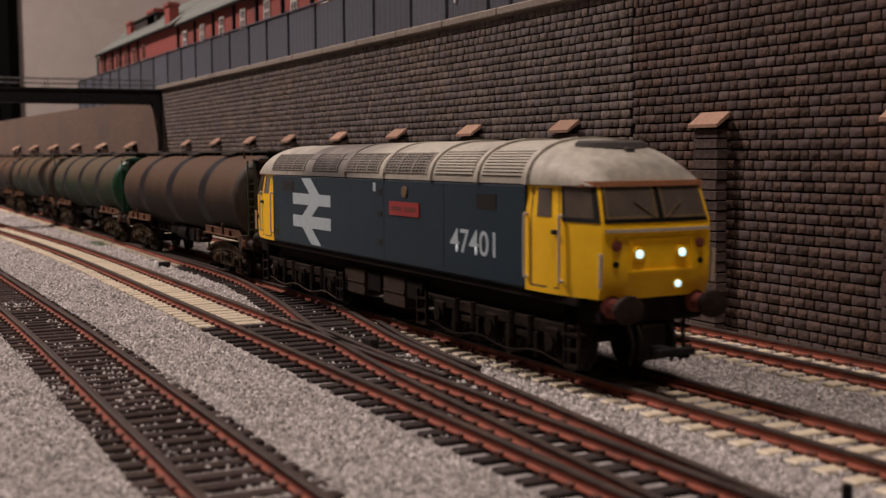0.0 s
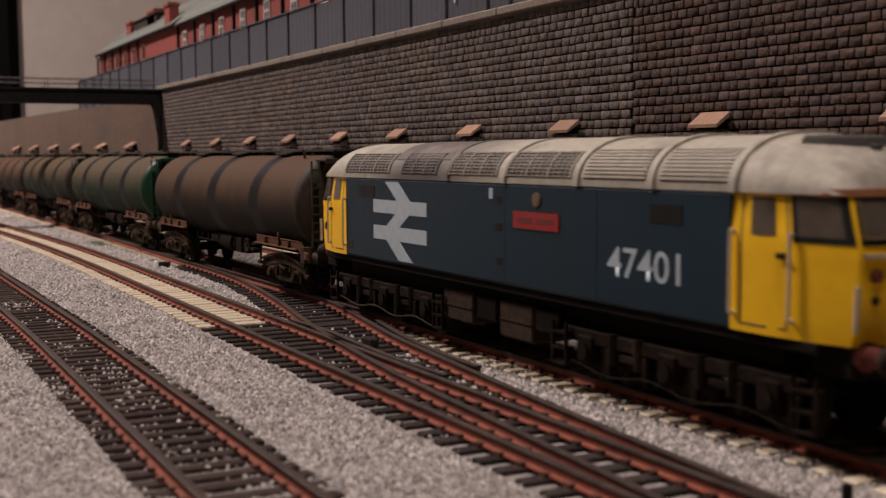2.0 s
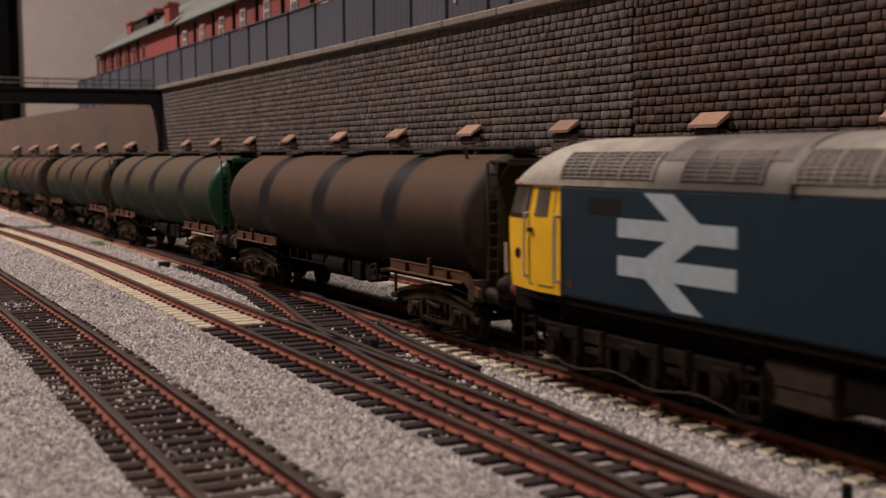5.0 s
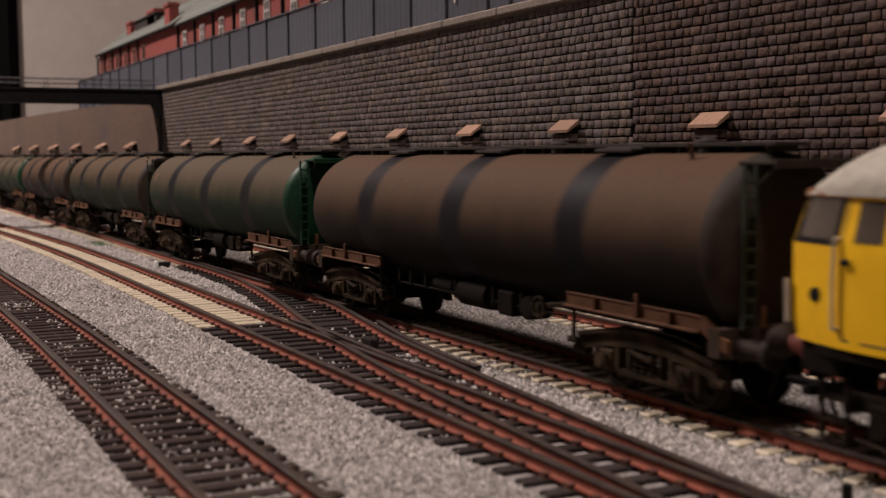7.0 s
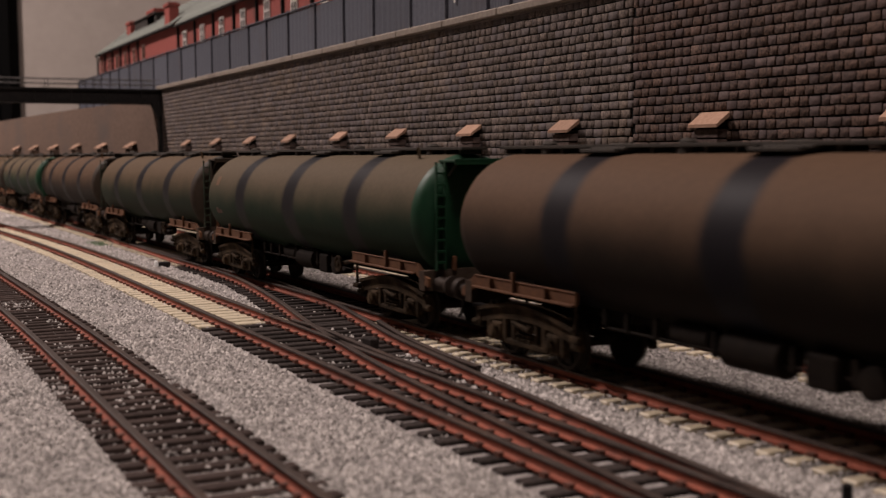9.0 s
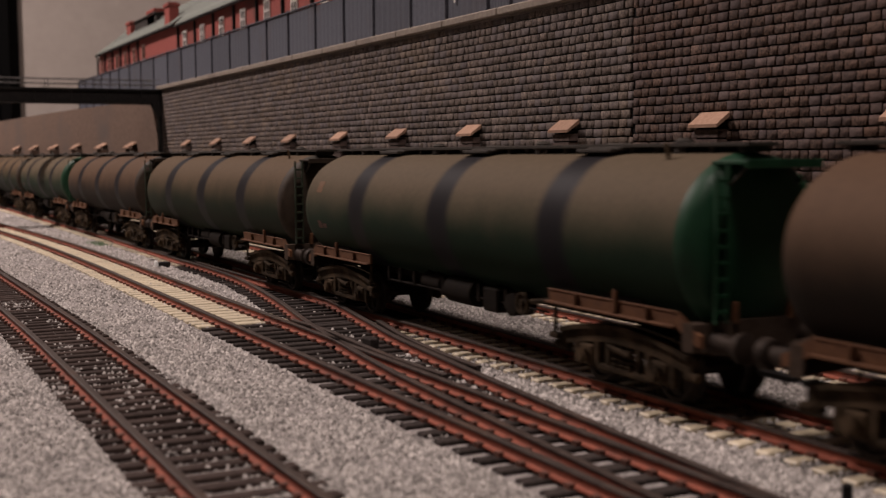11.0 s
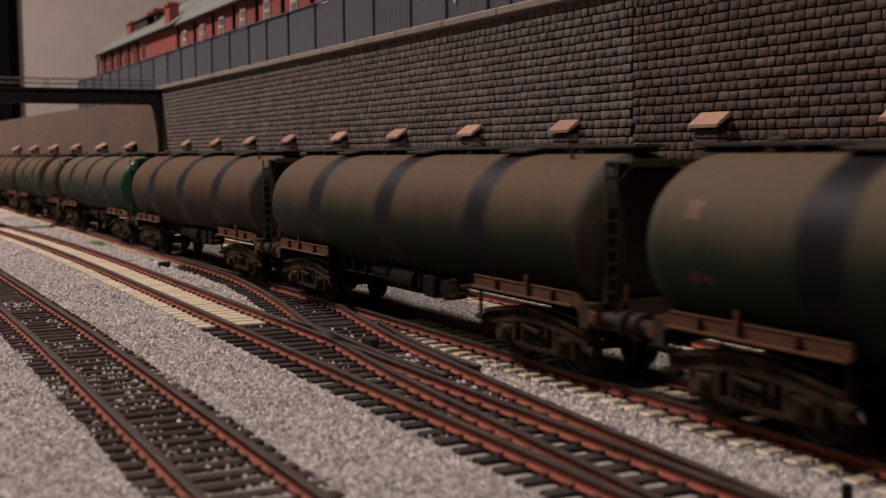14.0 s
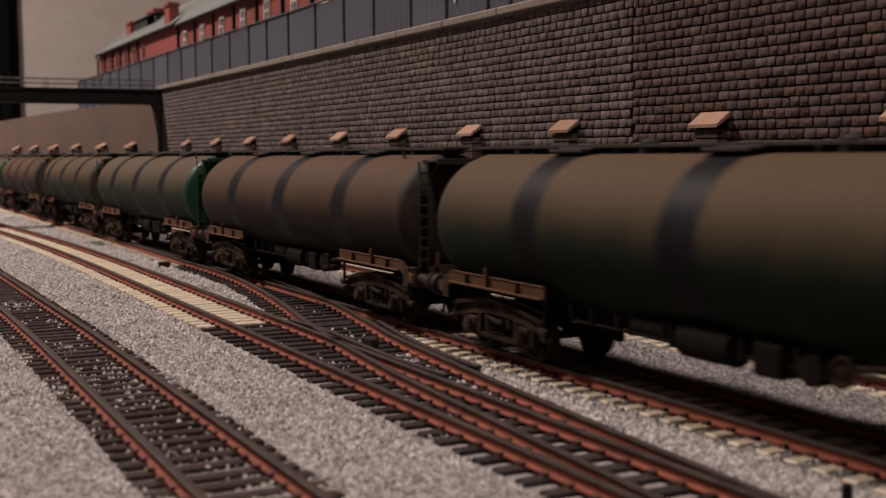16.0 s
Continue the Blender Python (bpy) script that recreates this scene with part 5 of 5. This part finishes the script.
        for side in (-1, 1):
            bm = bmesh.new()
            prof = [(106.0, 2.5), (109.6, 2.0), (112.6, 1.7), (112.8, 2.8), (114.6, 3.1), (115.3, 1.3)]
            lathe(bm, [(s * a, r) for a, r in prof], 20, "x", (0, side * 11.4, 14.6))
            part("buffer", bm, BUFFER, beam, "brown buffer", smooth=True)
            bm = bmesh.new()
            box(bm, min(s * 105.5, s * 107.0), max(s * 105.5, s * 107.0), side * 7 - 0.6, side * 7 + 0.6, 18.2, 22.4, 0.2)
            part("lamp_iron", bm, SOLEBAR, beam)
        bm = bmesh.new()
        box(bm, min(s * 106.5, s * 116), max(s * 106.5, s * 116), -1.4, 1.4, 7.4, 8.6, 0.2)
        part("coupling", bm, GIRDER, beam)
        for y in (-5.5, 5.5):
            bm = bmesh.new()
            pipe(bm, [(s * (106.6 + 1.8 * math.sin(k * 0.6)), y, 13 - k * 1.6) for k in range(6)], 0.45)
            part("brake_pipe", bm, UNDER, beam)
        for side in (-1, 1):
            bm = bmesh.new()
            rows = [[(s * x, side * yy, zz) for yy, zz in ((4.0, 15.6), (7.5, 16.0), (11.5, 18.6), (14.0, 21.4))] for x in (72, 86)]
            slab(bm, rows, (0, 0, -1.6))
            part("saddle", bm, UNDER, th)
        wagon_bogie(th, s)
    bm = bmesh.new()
    box(bm, -100, 100, -4, 4, 13.2, 16.4)
    part("centre_sill", bm, UNDER, th, "grimy centre sill")
    for x, y, r, ln, z in ((1.0, -9.5, 3.7, 7.6, 13.9), (-17.5, -9.5, 2.5, 5.6, 14.6), (-4, 8, 2.4, 10, 13.8)):
        bm = bmesh.new()
        lathe(bm, [(x - ln - 0.8, 0.6), (x - ln - 0.6, r * 0.6), (x - ln, r), (x + ln, r), (x + ln + 0.6, r * 0.6), (x + ln + 0.8, 0.6)], 20, "x", (0, y, z))
        for k in (-0.55, 0.55):
            box(bm, x + k * ln - 0.6, x + k * ln + 0.6, y - 1, y + 1, z, 18)
        part("air_tank", bm, UNDER, th, "grimy air reservoir", smooth=True)
    bm = bmesh.new()
    box(bm, 15.0, 23.0, -12.6, -5.0, 10.4, 16.8, 0.6)
    part("distributor_box", bm, UNDER, th)
    bm = bmesh.new()
    lathe(bm, [(-13.2, 0.8), (-13.0, 2.9), (-7.0, 2.9), (-6.8, 1.0)], 18, "y", (30.5, 0, 13.6))
    tube(bm, (30.5, -12.0, 13.6), (38.0, -12.0, 12.4), 0.6, 6)
    part("brake_cylinder", bm, UNDER, th, smooth=True)
    for x in (-46, -38, -28, -9.5, 11.5, 26):
        bm = bmesh.new()
        box(bm, x - 0.7, x + 0.7, -12.0, -10.9, 11.6 + 0.4 * (x % 5), 17.0, 0.2)
        part("brake_lever", bm, UNDER, th)
    bm = bmesh.new()
    tube(bm, (-48, -11.4, 12.8), (46, -11.4, 13.4), 0.35, 6)
    part("brake_rod", bm, UNDER, th)
    bm = bmesh.new()
    lathe(bm, [(-16.2, 0.5), (-16.1, 0.9), (-15.5, 1.0), (-15.4, 1.9), (-15.9, 2.2), (-15.9, 2.75), (-15.1, 2.75), (-15.0, 0.6)], 20, "y", (40.2, 0, 15.2))
    wheel = part("brake_wheel", bm, BOGIE_DUSTY, th, "dusty brake handwheel")
    bm = bmesh.new()
    tube(bm, (40.2, -15.6, 15.2), (40.2, -12.0, 15.4), 0.6, 6)
    tube(bm, (40.2, -13.0, 15.4), (52.5, -14.2, 17.2), 0.7, 6)
    part("wheel_bracket", bm, BOGIE_DUSTY, wheel)
    if marks:
        for x, ang, w, h, m, lab in ((-90, 24, 4.5, 4, ORANGE_MARK, "faded orange square mark"), (-89, -16, 3, 2.6, RED_MARK, "faded red mark"), (-85, -17, 3.4, 1.6, RED_MARK, "faded red mark")):
            bm = bmesh.new()
            rows = []
            for j in range(4):
                a = math.radians(ang) + (j / 3 - 0.5) * h / TANK_R
                rows.append([(x + (i - 1) * w / 2, -(TANK_R + 0.06) * math.cos(a), TANK_Z + (TANK_R + 0.06) * math.sin(a)) for i in range(3)])
            slab(bm, rows, (0, 0.3, 0))
            part("marking", bm, m, tank, lab)
    return th


TRAIN = [(locomotive(), 0.0)]
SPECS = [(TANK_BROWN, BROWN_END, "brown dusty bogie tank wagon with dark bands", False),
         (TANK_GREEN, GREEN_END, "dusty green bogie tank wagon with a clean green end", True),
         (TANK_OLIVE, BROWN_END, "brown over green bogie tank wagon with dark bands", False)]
MADE = {}
for k, which in enumerate((0, 1, 2, 0, 1, 2, 0, 1)):
    skin, endm, lab, marks = SPECS[which]
    first = len(WHEELS)
    if which in MADE:
        ob = copy_thing(MADE[which], Matrix.Identity(4))
        for c in ob.children_recursive:
            if c.name.startswith("wheelset"):
                WHEELS.append((c, 0, 6.3))
    else:
        ob = MADE[which] = tank_wagon(skin, endm, lab, marks)
    TRAIN.append((ob, -(240.9, 475.2, 707.2)[k] if k < 3 else -(707.2 + 231.8 * (k - 2))))


# ---- loose ballast chips ----
def chips():
    rnd = np.random.RandomState(5)
    n = 250000
    d = 95 * np.exp(rnd.uniform(0, 1, n) * math.log(1500 / 95.0))
    ang = rnd.uniform(-0.42, 0.42, n)
    hx, hy = -math.cos(0.4703), math.sin(0.4703)
    x = d * (hx * np.cos(ang) - hy * np.sin(ang))
    y = -159 + d * (hy * np.cos(ang) + hx * np.sin(ang))
    keep = (y < WALL_Y - 1.5) & (y > -420)
    def off_sleeper(first, pitch, half):
        """True where a chip lies between two sleepers of a row that starts at first."""
        return np.abs((x - first + pitch / 2) % pitch - pitch / 2) > half
    for c, line, half, first, pitch, wide, bare, full in ((-105.2, bend_siding, 14.2, -760, 6.7, 1.8, 0.10, 0.80), (-48, bend_second, 15.0, -1300, 7.0, 2.7, 0.25, 0.5), (0, bend, 15.2, -340, 7.0, 2.2, 0.75, 0.95), (56, bend, 15.2, -1010, 7.0, 2.2, 0.75, 0.95)):
        b = line(x)
        rail = np.minimum(np.abs(y - b - c - 8.25), np.abs(y - b - c + 8.25)) < 1.7
        keep &= ~rail
        inside = np.abs(y - b - c) < half
        patch = np.sin(x * 0.043 + c) + np.sin(x * 0.117 + 1.7 * c) + 0.8 * np.sin(y * 0.5 + x * 0.06)
        chance = np.where(off_sleeper(first, pitch, wide), np.where(patch > 0.55, full, bare), np.where(patch > 0.9, 0.04, 0.008))
        keep &= ~inside | (rnd.uniform(0, 1, n) < chance)
    xn, xf = np.interp(x, [p[0] for p in X_NEAR], [p[1] for p in X_NEAR]), np.interp(x, [p[0] for p in X_FAR], [p[1] for p in X_FAR])
    for r in (xn, xf):
        keep &= ~((np.abs(y - r) < 1.6) & (x > -740) & (x < -60))
    zone = ((x > -345) & (x < -40) & (y > -62.5) & (y < np.maximum(-33, xf + 5.5))) | ((x > -562) & (x < -345) & (y > xn - 6) & (y < 14))
    gap = np.where(x < -345, off_sleeper(-562, 7.6, 2.0), off_sleeper(-345, 7.6, 2.0))
    heap = (x > -330) & (np.sin(x * 0.043) + np.sin(x * 0.117 + 1.3) + 0.8 * np.sin(y * 0.35) > 0.1)
    keep &= ~zone | (rnd.uniform(0, 1, n) < np.where(gap, 0.07 + 0.85 * heap, 0.008 + 0.06 * heap))
    raised = zone.copy()
    for c, line in ((-105.2, bend_siding), (-48, bend_second), (0, bend), (56, bend)):
        raised |= np.abs(y - line(x) - c) < 14.8
    x, y, d, raised = x[keep], y[keep], d[keep], raised[keep]
    n = len(x)
    s = rnd.uniform(0.32, 0.72, n) * (1 + 0.0004 * d)
    s = s * np.where(raised, 0.8, 1.0)
    base = np.array([(1, 0, 0), (-.5, .87, 0), (-.5, -.87, 0), (.35, .2, .8), (-.4, .1, .95), (0, -.5, .7)])
    v = base[None] * s[:, None, None] * rnd.uniform(0.65, 1.3, (n, 6, 1))
    a = rnd.uniform(0, 2 * math.pi, n)
    c, k = np.cos(a)[:, None], np.sin(a)[:, None]
    vx, vy = v[:, :, 0] * c - v[:, :, 1] * k, v[:, :, 0] * k + v[:, :, 1] * c
    z = BED_Z - 0.25 + 0.35 * np.sin(x * 0.13) * np.sin(y * 0.19) + rnd.uniform(0, 0.45, n) + 0.4 * raised
    v = np.stack([vx + x[:, None], vy + y[:, None], v[:, :, 2] + z[:, None]], 2).reshape(-1, 3)
    f = np.array([(0, 1, 4), (0, 4, 3), (1, 2, 4), (2, 5, 4), (2, 0, 5), (0, 3, 5), (3, 4, 5)])
    f = (f[None] + 6 * np.arange(n)[:, None, None]).reshape(-1, 3)
    tagged(new("ballast_chips", arrays_mesh("ballast_chips", v, f, GRAIN)), "loose pale grey granite ballast chips", "ballast", kind="stuff")


chips()


# ---- the train's run ----
def run(t):
    """How far the locomotive's middle has come along the line at t seconds, in mm."""
    lag = 2.1 * math.sin(math.pi * min(1.0, max(0.0, t - 4.0) / 12.0)) ** 2
    return -326.96 + 33.7542 * t + 1.02044 * t ** 2 + 0.0399328 * t ** 3 - 0.00166663 * t ** 4 - lag


def motions():
    times = [i * 0.5 for i in range(33)]
    for ob, back in TRAIN:
        rows = []
        for t in times:
            x = run(t) + back
            rows.append((t, at_mm(x, bend(x), 0, 0, 0, heading(x))))
        walk(ob, rows)
    fine = [i * 0.125 for i in range(129)]
    for ob, x, r in WHEELS:
        base = ob.matrix_basis.copy()
        walk(ob, [(t, base @ Matrix.Rotation((run(t) - run(0)) / r, 4, "Y")) for t in fine])


motions()
